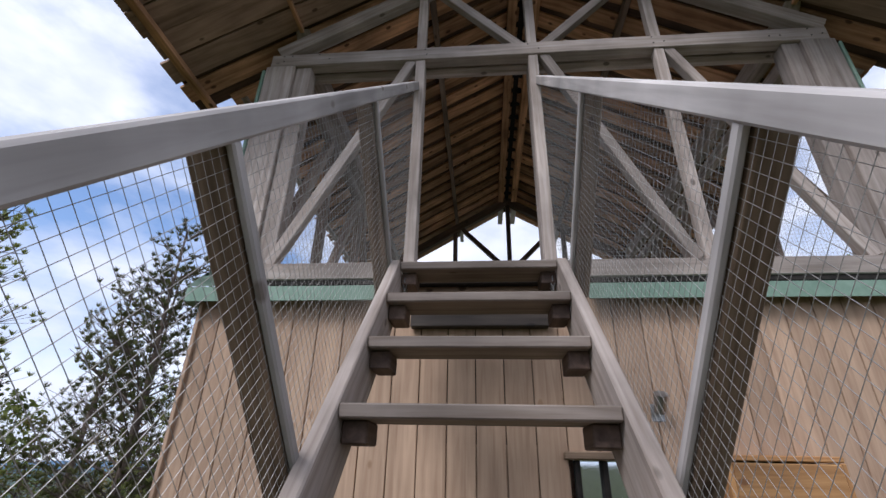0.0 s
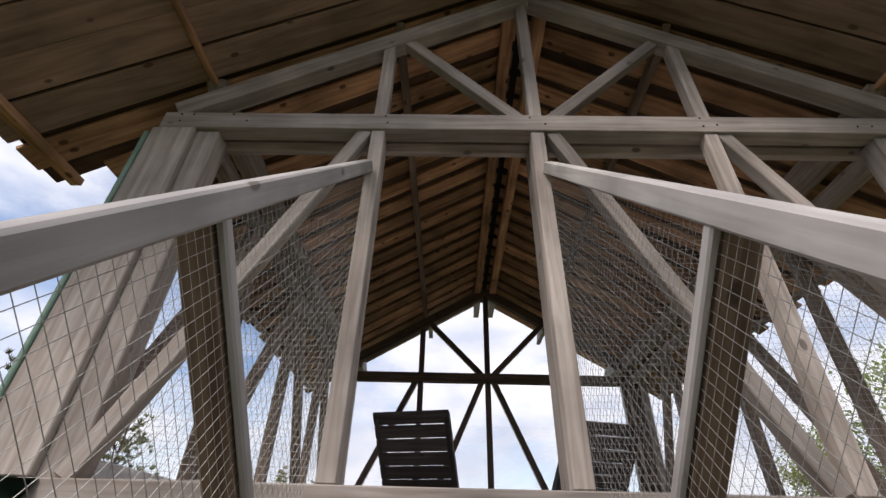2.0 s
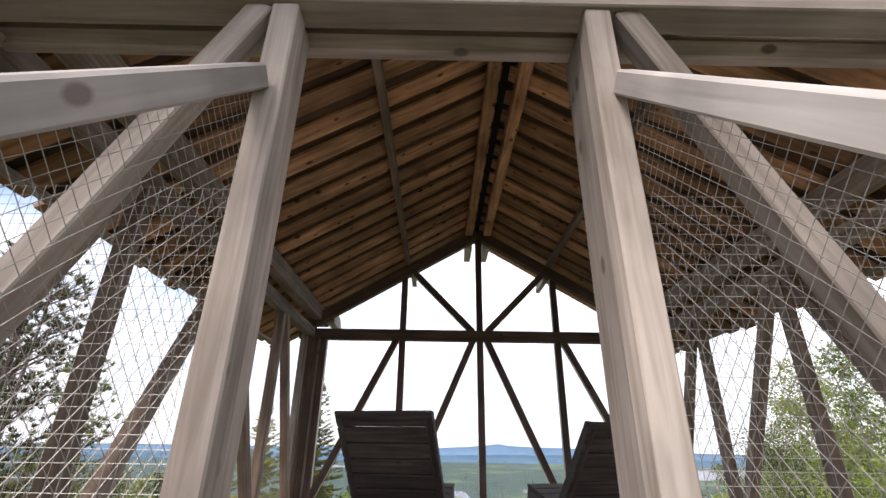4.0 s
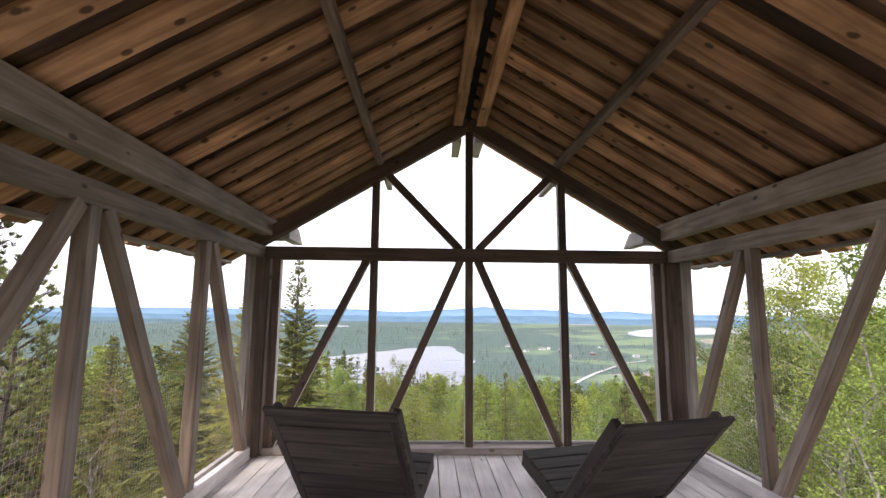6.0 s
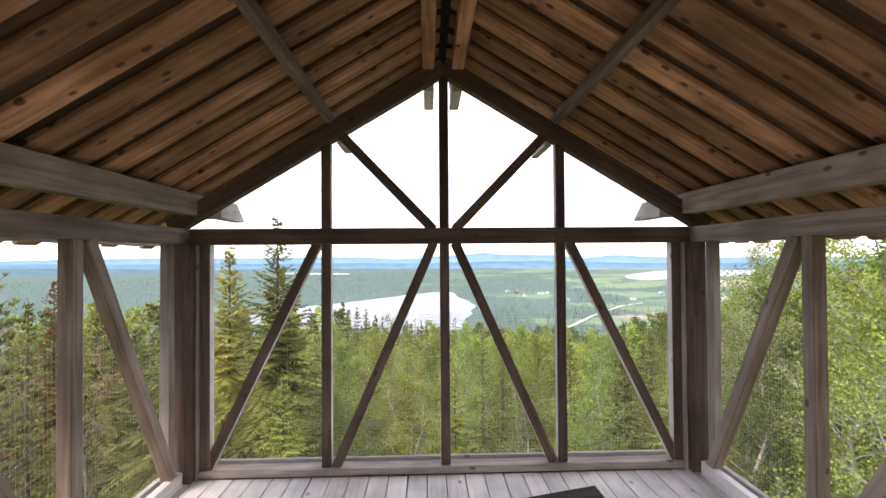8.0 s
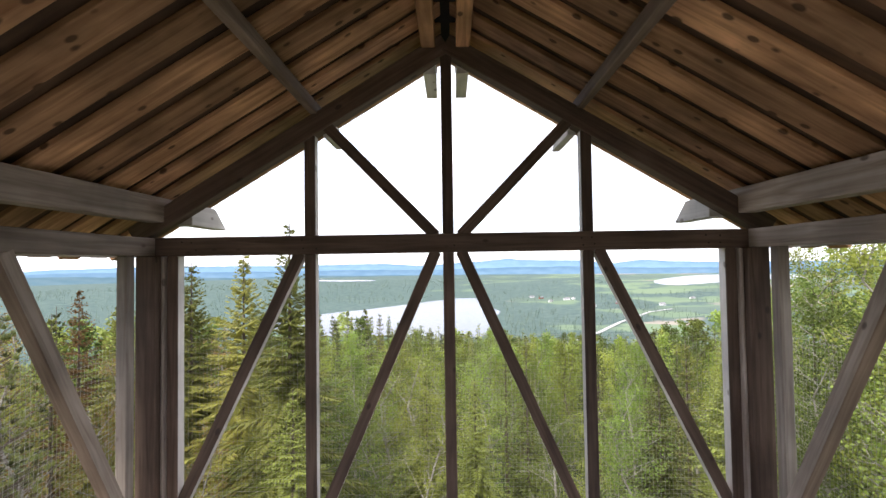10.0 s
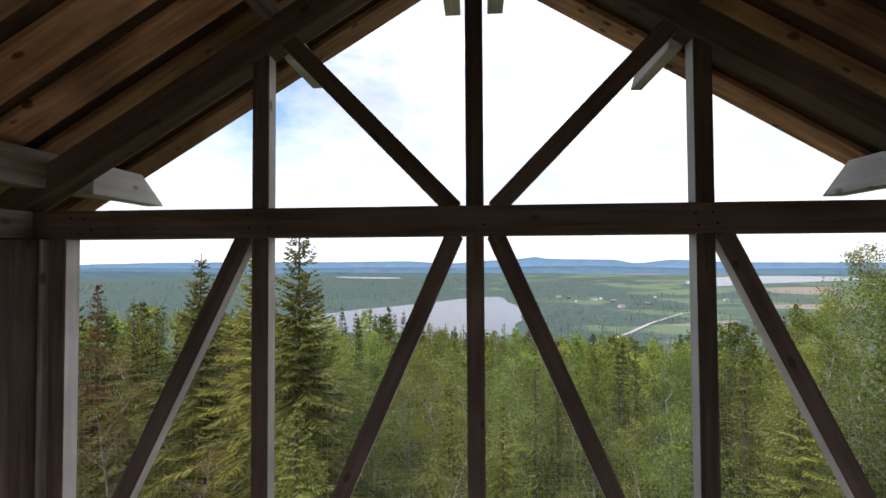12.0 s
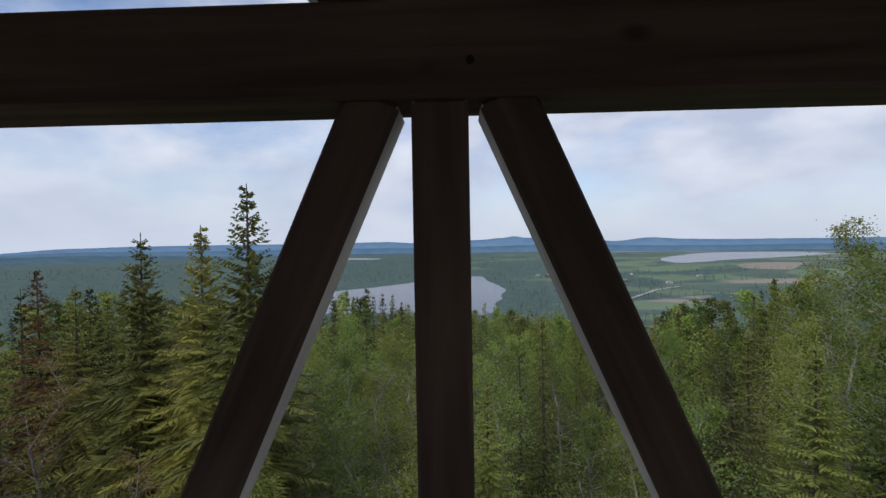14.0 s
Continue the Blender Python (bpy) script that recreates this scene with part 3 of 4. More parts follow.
def pine(h, seed, mat, tuft=0.12, per=26):
    """A pine: bare lower trunk and limbs that end in tufts of long needles."""
    rnd = random.Random(seed)
    tv, tf, cv, cf = [], [], [], []
    for k in range(5):
        tube(tv, tf, (0.05 * math.sin(k), 0.05 * math.cos(k * 2), h * k / 5), (0.05 * math.sin(k + 1), 0.05 * math.cos(k * 2 + 2), h * (k + 1) / 5), 0.011 * (h - h * k / 5) + 0.02, 0.011 * (h - h * (k + 1) / 5) + 0.02)
    z = h * 0.25
    while z < h:
        f = z / h
        for k in range(5):
            a = rnd.random() * 6.283
            L = (1.05 - f) ** 0.7 * h * 0.2 * rnd.uniform(0.6, 1.2) + 0.15
            out = Vector((math.cos(a), math.sin(a), 0.35 + 0.5 * f))
            p = Vector((0, 0, z))
            tube(tv, tf, p, p + out * L, 0.02, 0.006, 4)
            for s in range(int(3 + L * 6)):
                c = p + out * (L * rnd.uniform(0.35, 1.05)) + Vector((rnd.gauss(0, 1), rnd.gauss(0, 1), rnd.gauss(0, 0.7))) * (0.14 * L + 0.04)
                tube(tv, tf, p + out * (L * 0.6), c, 0.006, 0.004, 3)
                up = Vector((rnd.uniform(-0.5, 0.5), rnd.uniform(-0.5, 0.5), 1))
                for _ in range(per):
                    d = (up + Vector((rnd.uniform(-1, 1), rnd.uniform(-1, 1), rnd.uniform(-0.5, 1)))).normalized()
                    sd = d.cross(Vector((rnd.uniform(-1, 1), rnd.uniform(-1, 1), rnd.uniform(-1, 1)))).normalized()
                    kite(cv, cf, c, d, sd, tuft * rnd.uniform(0.7, 1.3), 0.008)
        z += 0.42 * rnd.uniform(0.7, 1.3)
    return (tv, tf, M_BARK), (cv, cf, mat)


def plant(name, built, at, turn, scale, label, group="trees on the hillside"):
    (tv, tf, tm), (cv, cf, cm) = built
    root = empty(name, at, turn)
    root.scale = (scale, scale, scale)
    put_mesh("trunk", tv, tf, tm, root, True)
    put_mesh("crown", cv, cf, cm, root)
    return tagged(root, label, "tree", group)


def stand(kinds, x, y, top, turn, pick):
    """Plants a copy of a kind so that its top reaches the height top."""
    base, h = kinds[pick % len(kinds)]
    z = ground_z(x, y) - 0.1
    s = max(0.25, (top - z) / h)
    m = pose(x, y, z, 0, 0, turn) @ Matrix.Diagonal((s, s, s, 1))
    if base.get("free"):
        base.matrix_basis = m
        del base["free"]
        return base
    ob = copy_thing(base, m)
    ob.scale = (s, s, s)
    return ob


def kind_list(make, count, h, name, label, seed):
    out = []
    for k in range(count):
        ob = plant(name, make(h, seed + k), (0, 0, 0), 0, 1, label)
        ob["free"] = 1
        out.append((ob, h))
    return out


SPRUCES = kind_list(lambda h, s: spruce(h, s, M_SPRUCE, 0.39, 0.4), 4, 11.0, "spruce_tree", "tall green spruce with drooping branches on the slope", 11)
BIRCHES = kind_list(lambda h, s: broadleaf(h, s, M_BIRCH, 0.06, 7500), 4, 8.0, "birch_tree", "birch in fresh light green spring leaf", 31)
BROWNS = kind_list(lambda h, s: broadleaf(h, s, M_RUST, 0.065, 2200), 2, 8.0, "budding_birch_tree", "thin birch with yellow-brown budding leaves", 51)
PINES = kind_list(lambda h, s: pine(h, s, M_PINE), 2, 9.0, "pine_tree", "pine with bare stem and tufted green needles", 71)
LOWSPRUCE = kind_list(lambda h, s: spruce(h, s, M_SPRUCE, 0.24, 0.62, 0.4), 3, 11.0, "spruce_tree", "spruce standing further down the wooded slope", 91)
LOWBIRCH = kind_list(lambda h, s: broadleaf(h, s, M_BIRCH, 0.175, 1900, M_BARK, 0.2, False), 5, 9.0, "birch_tree", "light green birch further down the slope", 111)


NEARSPRUCE = kind_list(lambda h, s: spruce(h, s, M_NEEDLES, 0.35, 0.34, 2.0), 3, 11.0, "spruce_tree", "tall yellow-green spruce with drooping boughs by the lookout", 15)
RUSTY = kind_list(lambda h, s: spruce(h, s, M_RUST, 0.33, 0.5), 1, 11.0, "spruce_tree", "dying spruce with rust-brown needles on the slope", 131)


def skyline(b):
    """Elevation in degrees that the tree tops reach at a bearing."""
    keys = ((-180, 4), (-60, 1), (-50, -1.0), (-44, -3.2), (-38, -4.4), (-30, -5.0), (-15, -6.4), (-10, -6.6), (-5, -8.2), (3.5, -9.3), (11, -9.5), (17, -8.9), (25, -7.1), (31, -6.0), (34, -2.5), (38, -0.6), (48, 0.8), (70, 2.5), (180, 4))
    for (b0, e0), (b1, e1) in zip(keys, keys[1:]):
        if b0 <= b <= b1:
            return e0 + (e1 - e0) * (b - b0) / (b1 - b0)
    return 0.0


# trees that stand out by themselves
stand(NEARSPRUCE, -3.75, 12.0, 2.64, 10, 0)
stand(NEARSPRUCE, -5.7, 13.9, 2.0, 70, 1)
stand(NEARSPRUCE, -7.5, 14.5, 1.87, 140, 2)
stand(SPRUCES, -12.6, 18.5, 0.3, 30, 0)
stand(SPRUCES, -14.2, 21.0, 0.0, 200, 1)
stand(RUSTY, -15.6, 20.3, 0.75, 0, 0)
stand(BIRCHES, 19.1, 27.3, 2.3, 0, 0)
stand(BIRCHES, 20.8, 26.0, 1.2, 80, 1)
stand(PINES, -8.0, 7.3, 4.2, 0, 0)
stand(PINES, -6.8, 7.5, 1.75, 120, 1)
stand(PINES, -8.9, 8.6, 3.6, 250, 1)
stand(PINES, -12.3, 11.0, 3.9, 210, 0)
stand(PINES, -9.6, 4.2, 3.0, 60, 1)
stand(BIRCHES, 8.0, 6.4, 3.6, 0, 2)
stand(BIRCHES, 7.4, 8.6, 2.5, 90, 3)
stand(BIRCHES, 8.6, 10.4, 2.7, 180, 0)
stand(BIRCHES, 9.7, 13.5, 1.9, 30, 1)
stand(BIRCHES, 10.2, 7.4, 2.8, 140, 1)
stand(BIRCHES, 10.6, 10.0, 2.3, 220, 2)
stand(BIRCHES, 11.6, 13.0, 2.7, 300, 3)
# pointed spruces that stand up before the lake
for b, r, e in ((-15.2, 44, -6.1), (-14.4, 46, -6.3), (-11.2, 43, -5.7), (-10.4, 47, -6.4), (-8.2, 50, -7.8), (-7.0, 52, -7.5), (-6.1, 49, -7.8), (-4.8, 53, -8.3), (-12.8, 48, -7.4), (-3.2, 54, -8.8)):
    x, y = polar(b, r)
    stand(LOWSPRUCE, x, y + 2.9, 1.67 + r * math.tan(radians(e)), b * 40, int(r))
rnd = random.Random(5)
placed = [(-3.75, 12.0), (-5.7, 13.9), (-7.5, 14.5), (-12.6, 18.5), (-15.6, 20.3), (19.1, 27.3), (-8.0, 7.3), (-8.9, 8.6), (-6.8, 7.5), (-12.3, 11.0), (-9.6, 4.2), (8.0, 6.4), (7.4, 8.6), (8.6, 10.4), (9.5, 13.5), (10.2, 7.4), (10.6, 10.0), (11.6, 13.0)]


def free_spot(x, y, gap):
    if -5.2 < x < 5.2 and -9 < y < 9.5:
        return False
    return all((x - a) ** 2 + (y - c) ** 2 > gap * gap for a, c in placed)


made = 0
for _ in range(9000):
    if made >= 190:
        break
    b, r = rnd.uniform(-75, 75), 8.5 + 32 * rnd.random() ** 1.15
    x, y = polar(b, r)
    y += 2.0
    if not free_spot(x, y, 0.95 + r * 0.022):
        continue
    if b < -34 and r < 15:
        continue
    placed.append((x, y))
    made += 1
    e = skyline(b) - abs(rnd.gauss(0, 3.2)) - max(0, (15 - r)) * 0.9
    top = 1.7 + r * math.tan(radians(e))
    left = b < -20
    u = rnd.random()
    kinds = (BROWNS if u < 0.34 else PINES if u < 0.52 else SPRUCES if u < 0.82 else BIRCHES) if left else (SPRUCES if u < 0.42 else BIRCHES)
    if r > (12 if kinds in (SPRUCES, PINES) else 24):
        kinds = LOWSPRUCE if kinds in (SPRUCES, PINES) else LOWBIRCH
    stand(kinds, x, y, top, rnd.uniform(0, 360), rnd.randrange(12))
made = 0
for _ in range(9000):
    if made >= 480:
        break
    b, r = rnd.uniform(-62, 62), 36 + 120 * rnd.random() ** 1.3
    x, y = polar(b, r)
    if not free_spot(x, y, 1.2 + r * 0.012):
        continue
    placed.append((x, y))
    made += 1
    z = ground_z(x, y)
    top = min(z + rnd.uniform(7, 13), 1.7 + r * math.tan(radians(skyline(b) + rnd.uniform(-0.5, 1.2))))
    if top < z + 4:
        top = z + rnd.uniform(4, 7)
    u = rnd.random()
    stand(LOWSPRUCE if u < (0.8 if b < 0 else 0.42) else LOWBIRCH, x, y, top, rnd.uniform(0, 360), rnd.randrange(12))


def far_woods(count, r0, r1, tall, label, seed, inside, mat, boughs, wide, leafy):
    """Thousands of small ragged trees as one mesh."""
    rn = random.Random(seed)
    verts, faces, n_made = [], [], 0
    while n_made < count:
        b, r = rn.uniform(-66, 66), r0 + (r1 - r0) * rn.random() ** 1.3
        x, y = polar(b, r)
        if not inside(b, r, x, y):
            n_made += 0.2
            continue
        n_made += 1
        z, h = ground_z(x, y), tall * rn.uniform(0.6, 1.3)
        w = h * rn.uniform(0.14, 0.24)
        round_top = rn.random() < leafy
        for k in range(boughs):
            u = rn.uniform(0.02, 0.97)
            a = rn.random() * 6.283
            reach = w * ((1 - u) ** 0.8 + 0.06) if not round_top else w * 1.25 * math.sqrt(max(0.03, 1 - (1.7 * u - 0.75) ** 2)) * 0.8
            reach *= rn.uniform(0.75, 1.2)
            p = Vector((x + 0.25 * reach * math.cos(a), y + 0.25 * reach * math.sin(a), z + h * (u + 0.04)))
            d = Vector((math.cos(a), math.sin(a), rn.uniform(-0.75, -0.15) if not round_top else rn.uniform(-0.3, 0.8))).normalized()
            sd = d.cross(Vector((rn.uniform(-0.4, 0.4), rn.uniform(-0.4, 0.4), 1))).normalized()
            kite(verts, faces, p, d, sd, reach, h * wide)
        kite(verts, faces, Vector((x, y, z + h * 0.1)), Vector((0, 0, 1)), Vector((1, 0, 0)), h * 0.92, h * 0.02)
    ob = put_mesh("far_woods", verts, faces, mat)
    tagged(ob, label, "forest", kind="stuff")


# ---- farmhouses in the valley ----
def farmhouse(b, r, turn, long, mat_wall, mat_roof, label):
    x, y = polar(b, r)
    z = ground_z(x, y)
    h = empty("farmhouse", (x, y, z))
    h.rotation_euler = (0, 0, radians(turn))
    tagged(h, label, "house", "farmhouses in the valley")
    bm = bmesh.new()
    w, e, top = 2.8, 2.6, 4.6
    ends = [[bm.verts.new((sx * long / 2, py, pz)) for py, pz in ((-w, -2.0), (w, -2.0), (w, e), (0, top), (-w, e))] for sx in (-1, 1)]
    bm.faces.new(ends[0])
    bm.faces.new(ends[1])
    for k in range(5):
        bm.faces.new((ends[0][k], ends[0][(k + 1) % 5], ends[1][(k + 1) % 5], ends[1][k]))
    bmesh.ops.recalc_face_normals(bm, faces=list(bm.faces))
    part("wall", bm, mat_wall, h)
    for sg in (-1, 1):
        beam("roof", (-long / 2 - 0.4, sg * 1.55, 3.62), (long / 2 + 0.4, sg * 1.55, 3.62), 3.9, 0.2, mat_roof, h, (0, sg * 2.0, 2.8))
    for k in (-1, 0, 1):
        part("window", box_bm(1.1, 0.12, 1.1, 0.02), M_DARK, h, "", pose(k * long * 0.28, -w - 0.04, 1.4))


M_WALLWHITE = mottled("white_house_paint", (0.55, 0.55, 0.54), (0.65, 0.65, 0.64), 0.5)
M_WALLRED = mottled("red_house_paint", (0.22, 0.06, 0.04), (0.3, 0.09, 0.06), 0.5)
M_HOUSEROOF = mottled("grey_house_roof", (0.16, 0.15, 0.16), (0.24, 0.23, 0.24), 0.5)
for b, r, turn, long, red in ((14, 930, 10, 12, 0), (14.8, 950, 60, 8, 0), (16.2, 900, -20, 9, 1), (17.0, 800, 25, 10, 0), (19.9, 860, -35, 9, 1), (24.5, 850, 5, 9, 0), (12.1, 880, 40, 8, 0), (9.9, 980, -15, 9, 0), (27.5, 1000, 20, 10, 0), (11.0, 960, 30, 8, 1), (20.6, 1010, 70, 9, 0)):
    farmhouse(b, r, turn, long, M_WALLRED if red else M_WALLWHITE, M_HOUSEROOF, "red timber farmhouse among the valley fields" if red else "small white farmhouse among the valley fields")


def in_lake(b, r):
    lake = -22 < b < 6.4 and 440 < r < (990 + 15.5 * min(0, b) - 75 * max(0, b - 2.4))
    return lake or (23.5 < b < 39 and 1150 < r < 2150) or (-17.5 < b < -9.5 and 1600 < r < 1900)


far_woods(3600, 130, 425, 10, "dense mixed forest lower on the slope", 3, lambda b, r, x, y: True, M_FOREST, 38, 0.037, 0.3)
far_woods(9000, 425, 1600, 8, "patches of wood between the fields", 4, lambda b, r, x, y: not in_lake(b, r) and (noise.noise((x * 0.009, y * 0.009, 2)) > 0.02 or b < -20 or (6.5 < b < 13 and r < 700) or (b < 6 and r > 900)), M_VALLEYHAZE, 9, 0.09, 0.5)


# ---- floor and platform ----
floor_set = empty("floor")
tagged(floor_set, "pale weathered plank floor of the lookout", "floor", kind="structure")
n_pl, w_pl = 28, 0.148
for k in range(n_pl):
    x = -2.07 + (k + 0.5) * (4.14 / n_pl)
    p = part("plank", box_bm(DEPTH - 0.13, w_pl - 0.007, 0.035, 0.003), M_FLOOR, floor_set, "", pose(x, DEPTH / 2 + 0.047, FLOOR - 0.0175 - 0.002 * random.random(), 0, 0, 90 + random.uniform(-0.05, 0.05)))
for y in (0.12, 1.3, 2.45, 3.6, 4.62):
    beam("joist", (-2.1, y, FLOOR - 0.14), (2.1, y, FLOOR - 0.14), 0.07, 0.2, M_BROWN, floor_set)


# ---- gable walls (open trusses) ----
def gable(name, y, inward, label, mat, mat_rafter, mat_lit, door, xs, tie, mid):
    """An open timber gable: tie beam, studs, braces, rafters and sill. inward: +1 if the room lies towards +y."""
    g = empty(name)
    tagged(g, label, "wall", kind="structure")
    s = 0.075
    yc = y + 0.05
    z0 = -0.0 if not door else -0.05
    beam("tie_beam", (mid - 2.16, yc, tie), (mid + 2.16, yc, tie), 0.1, 0.126, mat, g)
    for x in xs:
        # side faces get the lit tone, room faces the backlit dark one
        lit_sides(beam("post", (x, yc, z0), (x, yc, tie - 0.061), 0.075, s, mat, g, (1, 0, 0)), mat_lit, -1)
        lit_sides(beam("post", (x, yc, tie + 0.061), (x, yc, rafter_low(x) + 0.02), 0.075, s, mat, g, (1, 0, 0)), mat_lit, -1)
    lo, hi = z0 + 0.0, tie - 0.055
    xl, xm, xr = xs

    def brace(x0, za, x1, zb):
        lit_sides(beam("brace", (x0, yc + inward * 0.002, za), (x1, yc + inward * 0.002, zb), 0.07, s, mat, g, (0, 0, 1)), mat_lit, -1)
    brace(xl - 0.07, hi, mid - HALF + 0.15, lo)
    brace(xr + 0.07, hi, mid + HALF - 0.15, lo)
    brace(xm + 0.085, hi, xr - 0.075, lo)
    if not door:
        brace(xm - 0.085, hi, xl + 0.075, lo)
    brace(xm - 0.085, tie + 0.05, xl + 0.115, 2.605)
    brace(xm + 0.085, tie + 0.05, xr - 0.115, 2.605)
    for sg in (-1, 1):
        top = Vector((0, yc, rafter_low(0) + 0.075))
        low = Vector((sg * 2.12, yc, rafter_low(2.12) + 0.075))
        d = (low - top).normalized()
        beam("rafter", top + d * 0.0, low + d * 0.02, 0.1, 0.128, mat_rafter, g, (0, 0, 1))
    return g


rear = gable("wall_north", DEPTH, -1, "open timber gable with studs and braces facing the view", M_TRUSS, M_TRUSS, M_LITPALE, False, (-A, 0.0, A), TIE, 0.0)
front = gable("wall_south", 0.0, 1, "open timber gable with doorway above the stair", M_GREY, M_GREY, M_GREY, True, (-0.948, -0.059, 0.897), 1.786, -0.03)
# sills
beam("sill", (-1.95, DEPTH + 0.05, -0.028), (1.95, DEPTH + 0.05, -0.028), 0.13, 0.056, M_GREY, rear)
beam("sill", (-2.0, DEPTH + 0.135, -0.01), (2.0, DEPTH + 0.135, -0.01), 0.03, 0.07, M_PALE, rear)
beam("sill", (-2.02, 0.053, -0.108), (2.02, 0.053, -0.108), 0.11, 0.112, M_GREY, front)
for x, deep in ((-0.948, 0.066), (-0.059, 0.15)):
    beam("gate_post", (x, 0.09 + deep / 2, FLOOR), (x, 0.09 + deep / 2, TIE - 0.075), deep, 0.066, M_GREY, front, (1, 0, 0))
beam("inner_tie", (-1.95, 0.2, TIE - 0.018), (1.95, 0.2, TIE - 0.018), 0.1, 0.1, M_GREY, front, bevel=0.03)

# corner posts
for sg in (-1, 1):
    x = sg * 1.86
    lit_sides(beam("post", (x, DEPTH + 0.045, 0.0), (x, DEPTH + 0.045, TIE - 0.061), 0.08, 0.075, M_TRUSS, rear, (1, 0, 0)), M_LITPALE, -1)
    beam("corner_post", (sg * 1.985, DEPTH - 0.01, FLOOR), (sg * 1.985, DEPTH - 0.01, TIE - 0.063), 0.15, 0.13, M_TRUSS, rear, (1, 0, 0))
    beam("corner_board", (sg * 1.908, DEPTH + 0.02, FLOOR), (sg * 1.908, DEPTH + 0.02, TIE - 0.064), 0.1, 0.022, M_GREY, rear, (1, 0, 0))
    beam("corner_board", (-0.03 + sg * 2.07, 0.06, -0.05), (-0.03 + sg * 2.07, 0.06, TIE - 0.076), 0.12, 0.24, M_GREY, front, (1, 0, 0))
    beam("corner_post", (-0.03 + sg * 1.885, 0.09, FLOOR), (-0.03 + sg * 1.885, 0.09, TIE - 0.076), 0.12, 0.125, M_GREY, front, (1, 0, 0))
    beam("corner_trim", (-0.03 + sg * 2.205, 0.06, -0.05), (-0.03 + sg * 2.205, 0.06, TIE - 0.12), 0.14, 0.024, M_GREEN, front, (1, 0, 0), "green sheet metal corner strip")


# ---- side walls ----
def side(name, sg, label):
    g = empty(name)
    tagged(g, label, "wall", kind="structure")
    x = sg * 2.01
    beam("wall_plate", (x, 0.06, TIE), (x, DEPTH - 0.002, TIE), 0.08, 0.12, M_MID, g)
    hi, lo = TIE - 0.06, 0.02
    st = DEPTH / 4
    for k in (1, 2, 3):
        # posts and braces: shade on their south faces is painted as darker brown
        lit_sides(beam("post", (x, k * st, lo), (x, k * st, hi), 0.08, 0.08, M_INNER, g, (0, 1, 0)), M_MID, -1)
    beam("post", (sg * 2.03, DEPTH - 0.2, lo), (sg * 2.03, DEPTH - 0.2, hi), 0.07, 0.07, M_GREY, g, (0, 1, 0))

    def brace(y0, y1):
        lit_sides(beam("brace", (x - sg * 0.004, y0, hi + 0.005), (x - sg * 0.004, y1, lo), 0.075, 0.085, M_INNER, g, (0, 1, 0.3)), M_MID, -1)
    brace(2 * st - 0.09, st + 0.09)
    brace(2 * st + 0.09, 3 * st - 0.09)
    brace(3 * st + 0.09, 4 * st - 0.2)
    brace(st - 0.09, 0.2)
    beam("sill", (sg * 1.99, 0.08, -0.005), (sg * 1.99, DEPTH - 0.12, -0.005), 0.06, 0.11, M_FLOOR, g)
    beam("sill", (sg * 2.09, 0.05, 0.0), (sg * 2.09, DEPTH, 0.0), 0.045, 0.08, M_PALE, g)
    return g


west = side("wall_west", -1, "open side wall of weathered posts and slanting braces")
east = side("wall_east", 1, "open side wall of grey posts and slanting braces")


# ---- wire netting ----
def netting(name, origin, u, v, lu, lv, parent, step=0.026, r=0.0007, keep=None, seed=1):
    """Welded wire netting on the plane through origin spanned by u and v; keep(a, b) bounds it."""
    rn = random.Random(seed)
    o, u, v = Vector(origin), Vector(u).normalized(), Vector(v).normalized()
    w = u.cross(v).normalized()
    verts, faces = [], []

    def wire(start, end, across):
        n = 7
        length = (end - start).length
        if length < 0.03:
            return
        base = len(verts)
        for i in range(n + 1):
            c = start.lerp(end, i / n)
            wob = w * (noise.noise(c * 2.3) * 0.012) + across * rn.gauss(0, 0.0006)
            for a, c2 in ((r, 0), (-r * 0.5, r * 0.87), (-r * 0.5, -r * 0.87)):
                verts.append(tuple(c + wob + across * a + w * c2))
        for i in range(n):
            for k in range(3):
                j = (k + 1) % 3
                faces.append((base + i * 3 + k, base + i * 3 + j, base + i * 3 + 3 + j, base + i * 3 + 3 + k))

    def span(fix, size, horizontal):
        lo = hi = None
        for i in range(201):
            a = size * i / 200
            if keep is None or keep(*((a, fix) if horizontal else (fix, a))):
                lo = a if lo is None else lo
                hi = a
        return lo, hi
    k = 0
    while k * step <= lv:
        lo, hi = span(k * step, lu, True)
        if lo is not None:
            wire(o + u * lo + v * (k * step), o + u * hi + v * (k * step), v)
        k += 1
    k = 0
    while k * step <= lu:
        lo, hi = span(k * step, lv, False)
        if lo is not None:
            wire(o + u * (k * step) + v * lo, o + u * (k * step) + v * hi, u)
        k += 1
    ob = put_mesh(name, verts, faces, M_WIRE, parent)
    tagged(ob, "galvanised square wire netting", kind="stuff")
    return ob


netting("wire_netting", (-1.98, DEPTH + 0.09, 0.0), (1, 0, 0), (0, 0, 1), 3.96, 1.18, rear, seed=2)
netting("wire_netting", (-2.06, 0.1, 0.02), (0, 1, 0), (0, 0, 1), DEPTH - 0.15, 1.18, west, seed=3)
netting("wire_netting", (2.06, 0.1, 0.02), (0, 1, 0), (0, 0, 1), DEPTH - 0.15, 1.18, east, seed=4)
netting("wire_netting", (-0.02, 0.096, -0.04), (1, 0, 0), (0, 0, 1), 1.9, 1.2, front, seed=5)
netting("wire_netting", (-1.9, 0.096, -0.04), (1, 0, 0), (0, 0, 1), 0.95, 1.2, front, seed=6)


